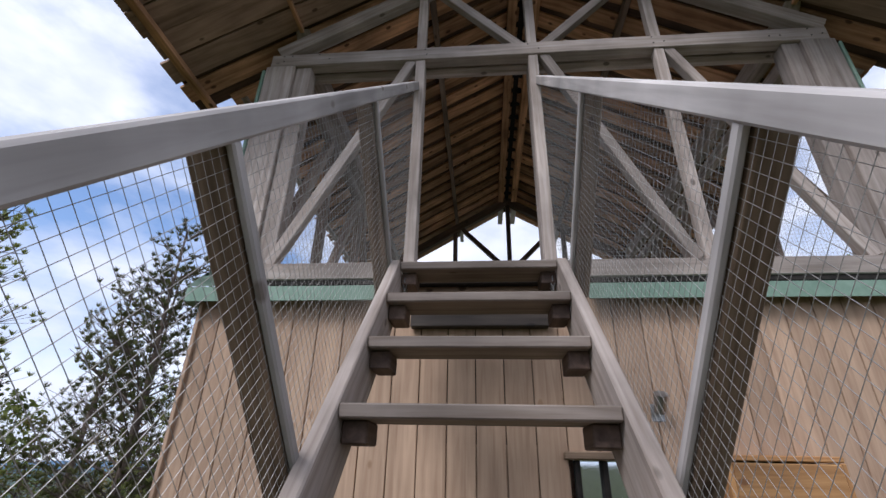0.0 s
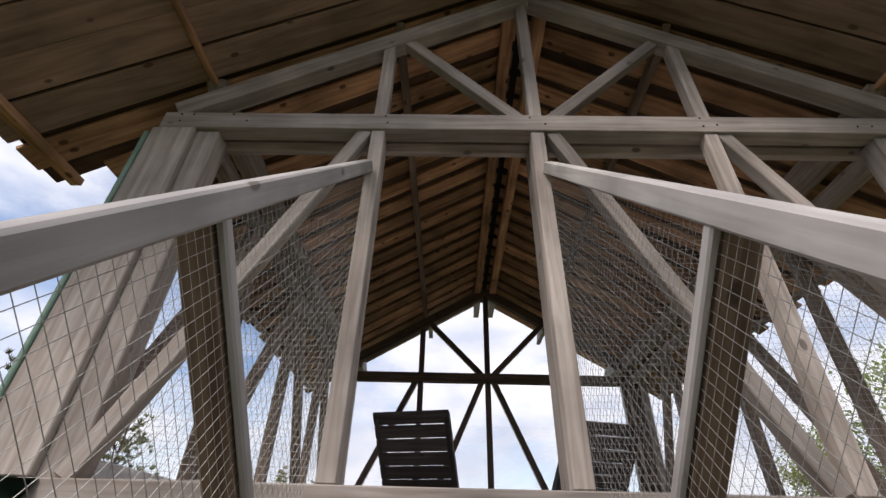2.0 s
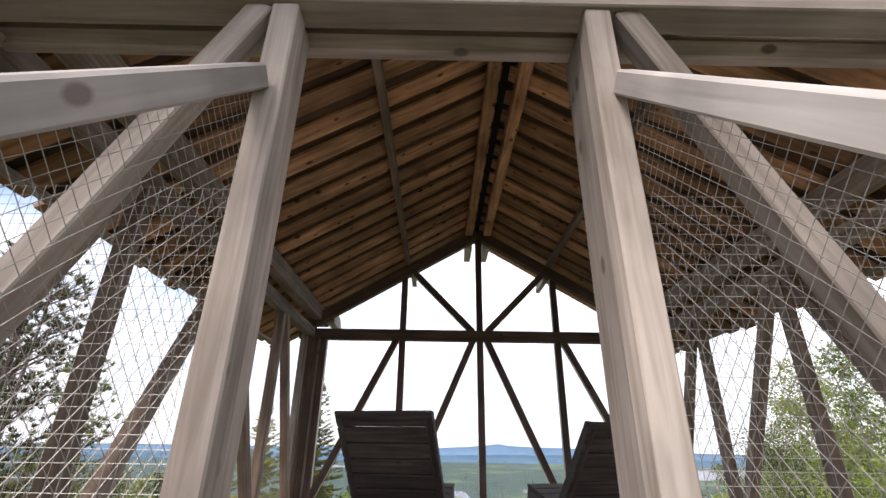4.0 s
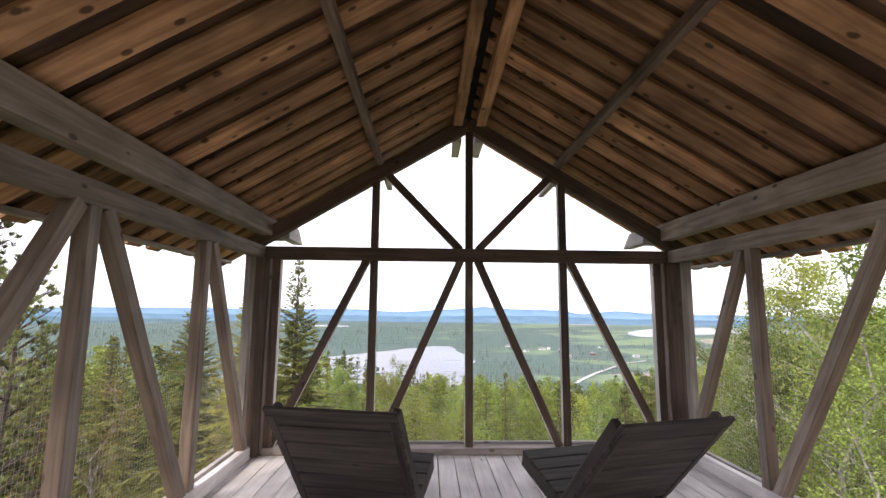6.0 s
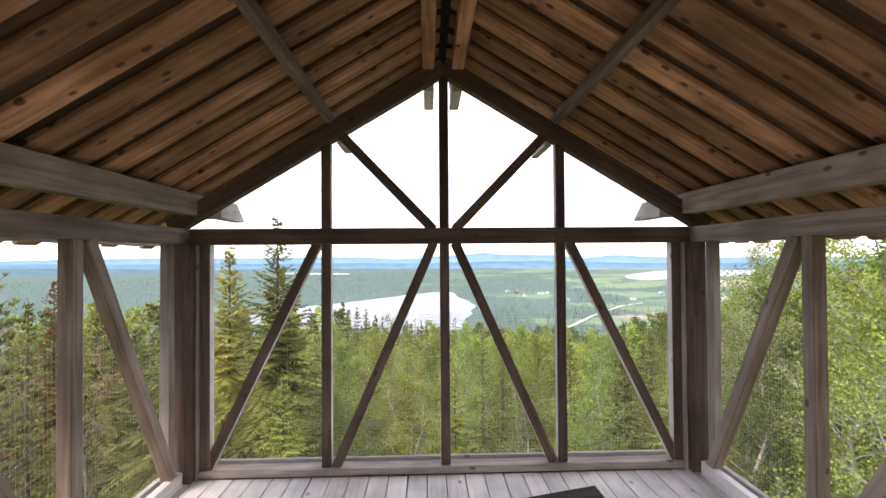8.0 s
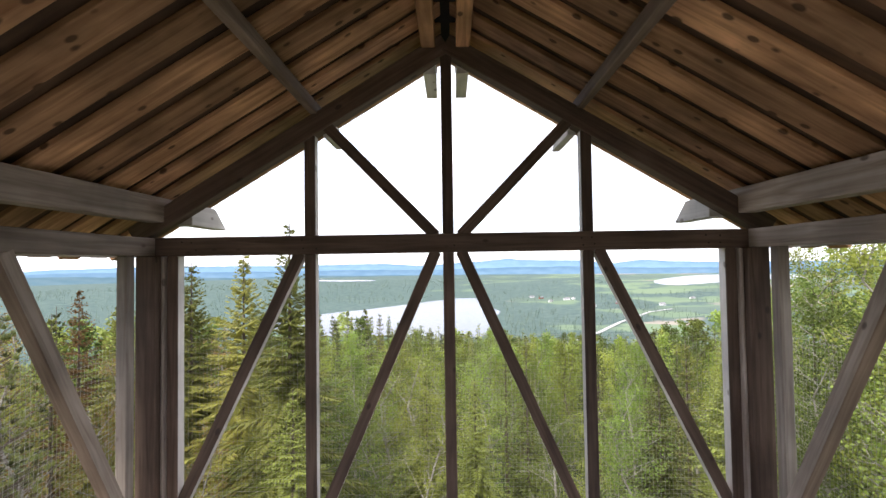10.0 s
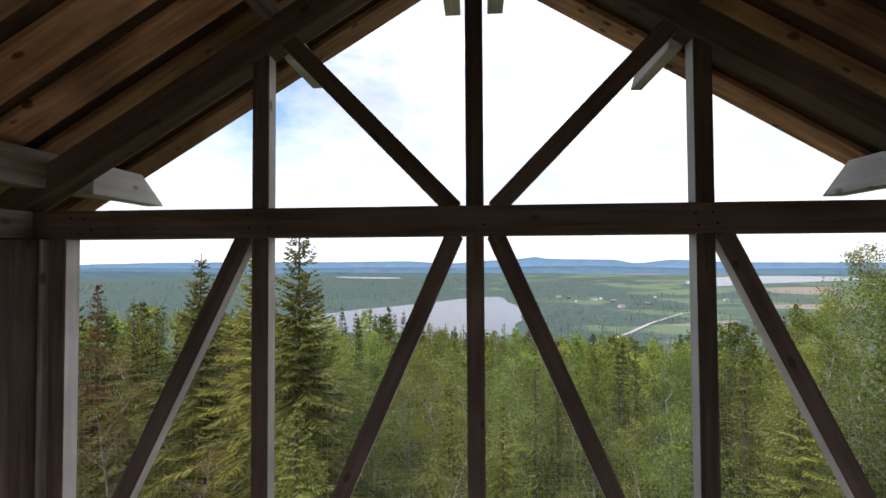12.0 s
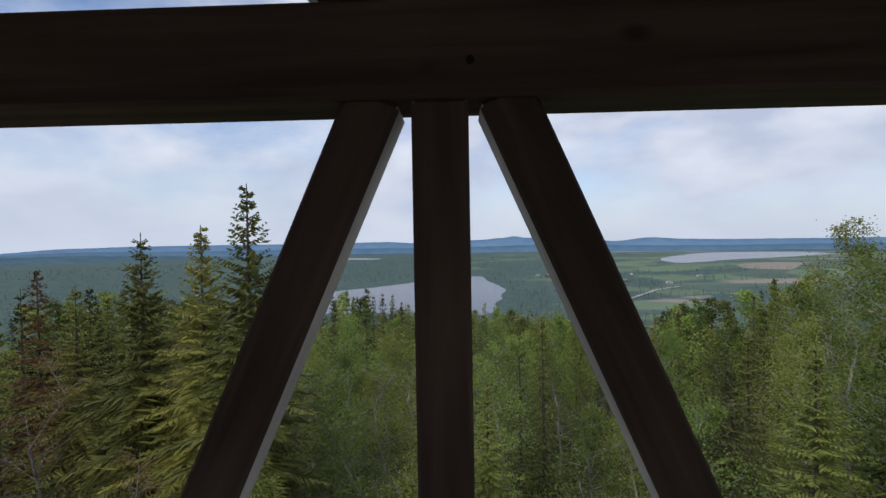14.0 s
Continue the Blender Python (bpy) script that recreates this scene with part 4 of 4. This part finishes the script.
# ---- roof ----
roof = empty("roof")
tagged(roof, "pitched roof of lapped brown boards on purlins", "roof", kind="structure")
Y_FRONT, Y_REAR = -0.86, 5.19
for sg in (-1, 1):
    for name, x, wide, tall, drop, mat in (("ridge_purlin", 0.117, 0.095, 0.105, 0.0, M_ROOF), ("purlin", 0.9, 0.055, 0.08, 0.0, M_INNER), ("low_purlin", 1.975, 0.12, 0.165, 0.03, M_MID)):
        z = roof_low(x + wide / 2) - tall / 2 - 0.002 + drop
        for y0, y1 in ((-0.02, 5.05),):
            length = y1 - y0
            bm = box_bm(length, wide, tall, 0.006)
            for vtx in bm.verts:            # the tails are cut to a point
                if abs(vtx.co.x) > length / 2 - 0.03 and vtx.co.z < 0:
                    vtx.co.x *= 1 - 2 * min(0.16, tall) / length
            part(name, bm, mat, roof, "", along((sg * x, y0, z), (sg * x, y1, z)))
    pitch = math.atan(SLOPE)
    rows = [(-0.755 + 0.21 * k, 0.204, 0.105) for k in range(4)] + [(0.115 + 0.25 * k, 0.0, 0.125) for k in range(21)]
    for yb, full, half in rows:
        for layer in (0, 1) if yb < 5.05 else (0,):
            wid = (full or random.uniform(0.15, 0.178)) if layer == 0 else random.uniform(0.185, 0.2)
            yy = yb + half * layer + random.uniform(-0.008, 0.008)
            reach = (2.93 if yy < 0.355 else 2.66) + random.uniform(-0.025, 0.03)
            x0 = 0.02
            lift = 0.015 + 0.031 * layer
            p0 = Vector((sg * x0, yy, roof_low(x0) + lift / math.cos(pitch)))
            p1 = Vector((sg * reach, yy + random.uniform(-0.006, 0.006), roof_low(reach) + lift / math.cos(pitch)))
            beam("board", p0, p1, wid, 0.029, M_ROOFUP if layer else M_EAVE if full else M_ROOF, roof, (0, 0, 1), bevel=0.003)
    # pointed tails that carry the rear overhang
    for x, wide, tall in ((0.115, 0.085, 0.13), (0.86 if sg > 0 else 0.83, 0.06, 0.12), (1.83, 0.1, 0.15)):
        y0, y1 = DEPTH + 0.1, 5.08 if sg > 0 or x != 0.83 else 4.95
        bm = box_bm(y1 - y0, wide, tall, 0.004)
        for vtx in bm.verts:
            if vtx.co.x > 0 and vtx.co.z > 0:
                vtx.co.x -= tall * 1.1
        z = rafter_low(x) - 0.03 + tall / 2
        part("purlin_tail", bm, M_LITPALE, roof, "", along((sg * x, y0, z), (sg * x, y1, z)))
    beam("eave_batten", (sg * 1.98, Y_FRONT + 0.02, roof_low(1.98) - 0.02), (sg * 1.98, 0.0, roof_low(1.98) - 0.02), 0.035, 0.035, M_ROOF, roof)
    # batten under the eave of the front overhang
    beam("eave_batten", (sg * 2.83, Y_FRONT + 0.01, roof_low(2.82) - 0.03), (sg * 2.83, 0.35, roof_low(2.82) - 0.03), 0.07, 0.05, M_ROOF, roof)
    beam("eave_batten", (sg * 2.6, 0.36, roof_low(2.57) - 0.02), (sg * 2.6, Y_REAR - 0.02, roof_low(2.57) - 0.02), 0.06, 0.035, M_GREY, roof)
    if sg == 1:
        # black strip above the gap between the two ridge purlins
        beam("ridge_dark_strip", (0, Y_FRONT, roof_low(0.0) - 0.012), (0, Y_REAR, roof_low(0.0) - 0.012), 0.14, 0.012, M_DARK, roof)
    beam("ridge_cap", (sg * 0.09, Y_FRONT, roof_low(0.0) + 0.05), (sg * 0.09, Y_REAR, roof_low(0.0) + 0.05), 0.2, 0.024, M_ROOF, roof, (sg * SLOPE, 0, 1))


# ---- lower building under the platform ----
lower = empty("wall_lower")
tagged(lower, "lower room clad in pale vertical boards", "wall", kind="structure")
x = -2.238
WIN = (-0.045, 0.255, -1.78, -1.17)
while x < 2.12:
    wid = 0.155
    c = x + wid / 2
    spans = [(-4.7, -0.3)]
    if WIN[0] < c < WIN[1]:
        spans = [(-4.7, WIN[2]), (WIN[3], -0.3)]
    for z0, z1 in spans:
        beam("board", (c, -0.02, z0), (c, -0.02, z1), wid - 0.005, 0.024, M_CLAD, lower, (0, 1, 0), bevel=0.003)
    x += wid
for sg in (-1, 1):
    y = -0.06
    while y < DEPTH + 0.1:
        beam("board", (sg * 2.21, y + 0.074, -4.9), (sg * 2.21, y + 0.074, -0.3), 0.143, 0.024, M_CLAD, lower, (1, 0, 0), bevel=0.003)
        y += 0.148
beam("back_panel", (-2.2, 0.09, -2.5), (2.2, 0.09, -2.5), 0.02, 1.3, M_DARK, lower)
beam("back_panel", (-2.2, 0.09, -0.75), (2.2, 0.09, -0.75), 0.02, 0.7, M_DARK, lower)
beam("back_panel", (-2.2, DEPTH + 0.1, -2.7), (2.2, DEPTH + 0.1, -2.7), 0.03, 4.6, M_CLAD, lower)
# near-black colour here stands for the enclosed shade beneath the stair head
beam("ledger", (-0.9, -0.07, -0.40), (-0.12, -0.07, -0.40), 0.06, 0.2, M_CHAIR, lower)
# flashing: sloping apron and upright drip
for x0, x1 in ((-2.27, -1.12), (0.11, 2.21)):
    bm = bmesh.new()
    prof = [(0.02, -0.2), (-0.12, -0.255), (-0.12, -0.345), (-0.11, -0.345), (-0.11, -0.263), (0.02, -0.21)]
    ends = [[bm.verts.new((xx, py, pz)) for py, pz in prof] for xx in (x0, x1)]
    for i in range(6):
        j = (i + 1) % 6
        bm.faces.new((ends[0][i], ends[0][j], ends[1][j], ends[1][i]))
    bm.faces.new(ends[0])
    bm.faces.new(ends[1][::-1])
    bmesh.ops.recalc_face_normals(bm, faces=list(bm.faces))
    part("flashing", bm, M_GREEN, lower, "green painted sheet metal flashing")
for sg in (-1, 1):
    bm = bmesh.new()
    lo4 = [bm.verts.new((sg * xx, yy, zz)) for xx, yy, zz in ((1.93, -0.121, -0.250), (2.29, -0.121, -0.250), (2.19, -0.006, -0.055), (1.93, -0.006, -0.055))]
    bm.faces.new(lo4)
    bmesh.ops.solidify(bm, geom=list(bm.faces), thickness=0.006)
    part("flashing", bm, M_GREEN, lower, "green painted sheet metal flashing")
# solid black strip stands in for the shade in the gap under the sill
beam("gap_shade_strip", (-2.02, 0.04, -0.183), (2.02, 0.04, -0.183), 0.06, 0.035, M_DARK, lower)
for sg in (-1, 1):
    beam("flashing", (sg * 2.26, -0.115, -0.298), (sg * 2.26, DEPTH + 0.2, -0.298), 0.06, 0.09, M_GREEN, lower, label="green painted sheet metal flashing")

# window beside the stair
win = empty("window_1", (0, 0, 0))
tagged(win, "small dark-framed window in the board wall", "window", kind="structure")
wx = (WIN[0] + WIN[1]) / 2
beam("lintel", (WIN[0] - 0.05, -0.045, WIN[3] + 0.02), (WIN[1] + 0.05, -0.045, WIN[3] + 0.02), 0.06, 0.035, M_BROWN, win)
for x in (WIN[0] + 0.015, wx, WIN[1] - 0.015):
    beam("window_frame", (x, -0.01, WIN[2]), (x, -0.01, WIN[3]), 0.04, 0.03, M_DARK, win, (1, 0, 0))
gm, gn, gl, gb = material("window_glass")
gb.inputs["Base Color"].default_value, gb.inputs["Roughness"].default_value, gb.inputs["Metallic"].default_value = (0.75, 0.8, 0.85, 1), 0.04, 1.0
beam("pane", (WIN[0], 0.01, (WIN[2] + WIN[3]) / 2), (WIN[1], 0.01, (WIN[2] + WIN[3]) / 2), 0.006, WIN[3] - WIN[2], gm, win)

# shelter box on the wall
boxo = empty("wall_box")
tagged(boxo, "orange-brown wooden box fixed to the board wall", "box")
for p0, p1, wdt, tl in (((0.595, -0.13, -1.15), (1.1, -0.13, -1.15), 0.2, 0.025), ((0.605, -0.13, -1.9), (0.605, -0.13, -1.165), 0.2, 0.025), ((1.09, -0.13, -1.9), (1.09, -0.13, -1.165), 0.2, 0.025), ((0.595, -0.13, -1.91), (1.1, -0.13, -1.91), 0.2, 0.025)):
    up = (1, 0, 0) if p0[0] == p1[0] else (0, 0, 1)
    beam("side_panel", p0, p1, wdt, tl, M_BOX, boxo, up)
beam("front_panel", (0.615, -0.225, -1.53), (1.08, -0.225, -1.53), 0.02, 0.72, M_BOX, boxo)

# ---- stair ----
stair = empty("stair")
tagged(stair, "steep open timber stair with weathered grey treads", "stair")
RISE, RUN = 0.262, 0.258


def nose(i):
    return -0.484 - RUN * i, -0.27 - RISE * i


for x in (-0.93, -0.092):
    top, low = (-0.484 - 0.02, -0.27 + 0.03), nose(16)
    d = Vector((0, low[0] - top[0], low[1] - top[1])).normalized()
    n2 = Vector((0, d.z, -d.y))
    off = Vector((0, 0.10, -0.09))
    beam("stringer", Vector((x, top[0], top[1])) + off * 1.0, Vector((x, low[0], low[1])) + off * 1.0, 0.048, 0.21, M_GREY, stair, (0, 0, 1))
for i in range(0, 17):
    y, z = nose(i)
    beam("tread", (-0.905, y + 0.1, z - 0.02), (-0.117, y + 0.1, z - 0.02), 0.2, 0.042, M_TREAD, stair)
    for x in (-0.866, -0.156):
        # cleats coloured dark for the shade below each tread
        beam("cleat", (x, y + 0.05, z - 0.074), (x, y + 0.19, z - 0.074), 0.076, 0.066, M_TRUSS, stair)


# ---- handrails with netting ----
def rail_low(y):
    return 1.395 + 1.066 * y


for x, sg in ((-0.97, -1), (-0.03, 1)):
    h = empty("handrail")
    tagged(h, "pale timber handrail with wire netting beside the stair", "handrail", "handrails of the stair")
    d = Vector((0, -1, -1.066)).normalized()
    top = Vector((x, -0.004, rail_low(-0.004) + 0.045))
    beam("rail", top + d * 0.0, top + d * 6.6, 0.052, 0.062, M_PALE, h, (0, 0, 1), bevel=0.006)
    for yp in (-1.05, -1.94, -2.9, -3.85):
        z1 = rail_low(yp) + 0.01
        beam("post", (x + sg * 0.04, yp, z1), (x + sg * 0.04, yp + 0.7, z1 - 0.7), 0.05, 0.075, M_BROWN, h, (1, 0, 0))
        beam("batten", (x - sg * 0.012, yp + 0.0, z1 - 0.005), (x - sg * 0.012, yp + 0.69, z1 - 0.695), 0.032, 0.02, M_PALE, h, (1, 0, 0))
    u = Vector((0, -1, -1.066)).normalized()
    v = Vector((0, 1.066, -1)).normalized()
    o = Vector((x - sg * 0.005, 0.0, rail_low(0.0) + 0.01))
    netting("wire_netting", o - u * 0.55, u, v, 5.2, 0.9, h, 0.027, 0.0007, lambda a, b, o=o, u=u, v=v: (o + u * (a - 0.55) + v * b).y < -0.02, seed=9)


# ---- chains beside the top tread ----
for x, y in ((-0.89, -0.40), (-0.885, -0.43), (-0.89, -0.37), (-0.132, -0.40), (-0.137, -0.43), (-0.132, -0.37)):
    ch = empty("chain", (x, y, -0.325))
    tagged(ch, "short steel chain hanging beside the stair head", "chain", "chains at the stair head")
    for k in range(9):
        bm = bmesh.new()
        ring = []
        for i in range(10):
            a = 6.283 * i / 10
            c = Vector((0.009 * math.cos(a), 0, 0.015 * math.sin(a)))
            out = Vector((math.cos(a), 0, math.sin(a)))
            ring.append([bm.verts.new(c + out * (0.003 * math.cos(t)) + Vector((0, 0.003 * math.sin(t), 0))) for t in (0, 1.57, 3.14, 4.71)])
        for i in range(10):
            r0, r1 = ring[i], ring[(i + 1) % 10]
            for k2 in range(4):
                bm.faces.new((r0[k2], r0[(k2 + 1) % 4], r1[(k2 + 1) % 4], r1[k2]))
        part("link", bm, M_STEEL, ch, "", pose(0, 0, -0.026 * k, 0, 0, 90 * (k % 2)))


# ---- plank chairs ----
def plank_chair(back_y, back_z, label):
    c = empty("plank_chair", (0, 0, FLOOR))
    t0, t1 = Vector((0, back_y, back_z)), Vector((0, 0.12, 0.02))      # back rails
    s0, s1 = Vector((0, 0.55, 0.29)), Vector((0, -0.38, 0.05))      # seat rails
    bd, sd = (t1 - t0).normalized(), (s1 - s0).normalized()
    bn, sn = Vector((0, bd.z, -bd.y)), Vector((0, sd.z, -sd.y))
    if bn.y > 0:
        bn = -bn
    if sn.z < 0:
        sn = -sn
    for sg in (-1, 1):
        o = Vector((sg * 0.315, 0, 0))
        beam("back_rail", t0 + o + bd * 0.075, t1 + o, 0.045, 0.095, M_CHAIR, c, (0, -1, 0.3), bevel=0.008)
        o = Vector((sg * 0.262, 0, 0))
        beam("seat_rail", s0 + o, s1 + o, 0.045, 0.095, M_CHAIR, c, (0, 0, 1), bevel=0.008)
    for k in range(6):
        p = t0 + bd * (0.085 + 0.124 * k) - bn * 0.03
        half = 0.345
        m = along((-half, p.y, p.z), (half, p.y, p.z), bn)
        m.translation = p + bn * 0.062
        part("back_slat", box_bm(2 * half, 0.112, 0.024, 0.004), M_CHAIR, c, "", m)
    for k in range(5):
        p = s0 + sd * (0.06 + 0.118 * k) + sn * 0.06
        part("seat_slat", box_bm(0.58, 0.106, 0.024, 0.004), M_CHAIR, c, "", along((-0.29, p.y, p.z), (0.29, p.y, p.z), sn))
    for sg in (-1, 1):      # crossed legs under the back
        o = Vector((sg * 0.215, 0, 0))
        beam("leg", Vector((0, -0.3, 0.03)) + o, Vector((0, -0.02, 0.3)) + o, 0.04, 0.08, M_CHAIR, c, (0, -1, 1), bevel=0.006)
    for y, z in ((-0.3, 0.07),):
        beam("stretcher", (-0.3, y, z), (0.3, y, z), 0.06, 0.045, M_CHAIR, c)
    return tagged(c, label, "chair", "chairs facing the view")


chair = plank_chair(-0.615, 0.835, "dark-stained slatted plank chair with a low reclined back")
chair.matrix_world = pose(0.69, 2.98, FLOOR, 0, 0, 15)
chair = plank_chair(-0.55, 0.89, "dark-stained slatted plank chair with an upright back")
chair.matrix_world = pose(-0.745, 2.9, FLOOR, 0, 0, -13)


# ---- nails in the front tie beam ----
nail_bm = bmesh.new()
bmesh.ops.create_cone(nail_bm, cap_ends=True, segments=8, radius1=0.0055, radius2=0.005, depth=0.004)
nail_mesh = bpy.data.meshes.new("nail")
nail_bm.to_mesh(nail_mesh)
nail_bm.free()
nail_mesh.materials.append(M_DARK)
for y, g, sgn in ((-0.002, front, -1), (DEPTH - 0.002, rear, -1)):
    for x in ((-2.05, -1.75, -0.948, -0.059, 0.897, 1.75, 2.05) if g is front else (-2.05, -1.75, -A, 0.0, A, 1.75, 2.05)):
        for dx, dz in ((-0.045, 0.025), (0.03, 0.028), (-0.035, -0.03), (0.045, -0.022)):
            if random.random() < 0.75:
                nob = new("nail", nail_mesh)
                nob.parent = g
                nob.matrix_local = pose(x + dx + random.uniform(-0.01, 0.01), y, TIE + dz + random.uniform(-0.008, 0.008), 90)

# ---- lamp on the lower wall ----
lamp = empty("wall_lamp", (0.4, -0.03, -0.9))
tagged(lamp, "small grey outdoor lamp fixed to the board wall", "lamp")
bm = bmesh.new()
bmesh.ops.create_cone(bm, cap_ends=True, segments=16, radius1=0.028, radius2=0.034, depth=0.1)
part("lamp_head", bm, M_STEEL, lamp, "", pose(0, -0.07, 0.0, 35))
bm = bmesh.new()
bmesh.ops.create_cone(bm, cap_ends=True, segments=10, radius1=0.012, radius2=0.012, depth=0.08)
part("arm", bm, M_STEEL, lamp, "", pose(0, -0.03, -0.03, 75))
part("back_plate", box_bm(0.07, 0.014, 0.09, 0.004), M_STEEL, lamp, "", pose(0, 0.003, -0.04))
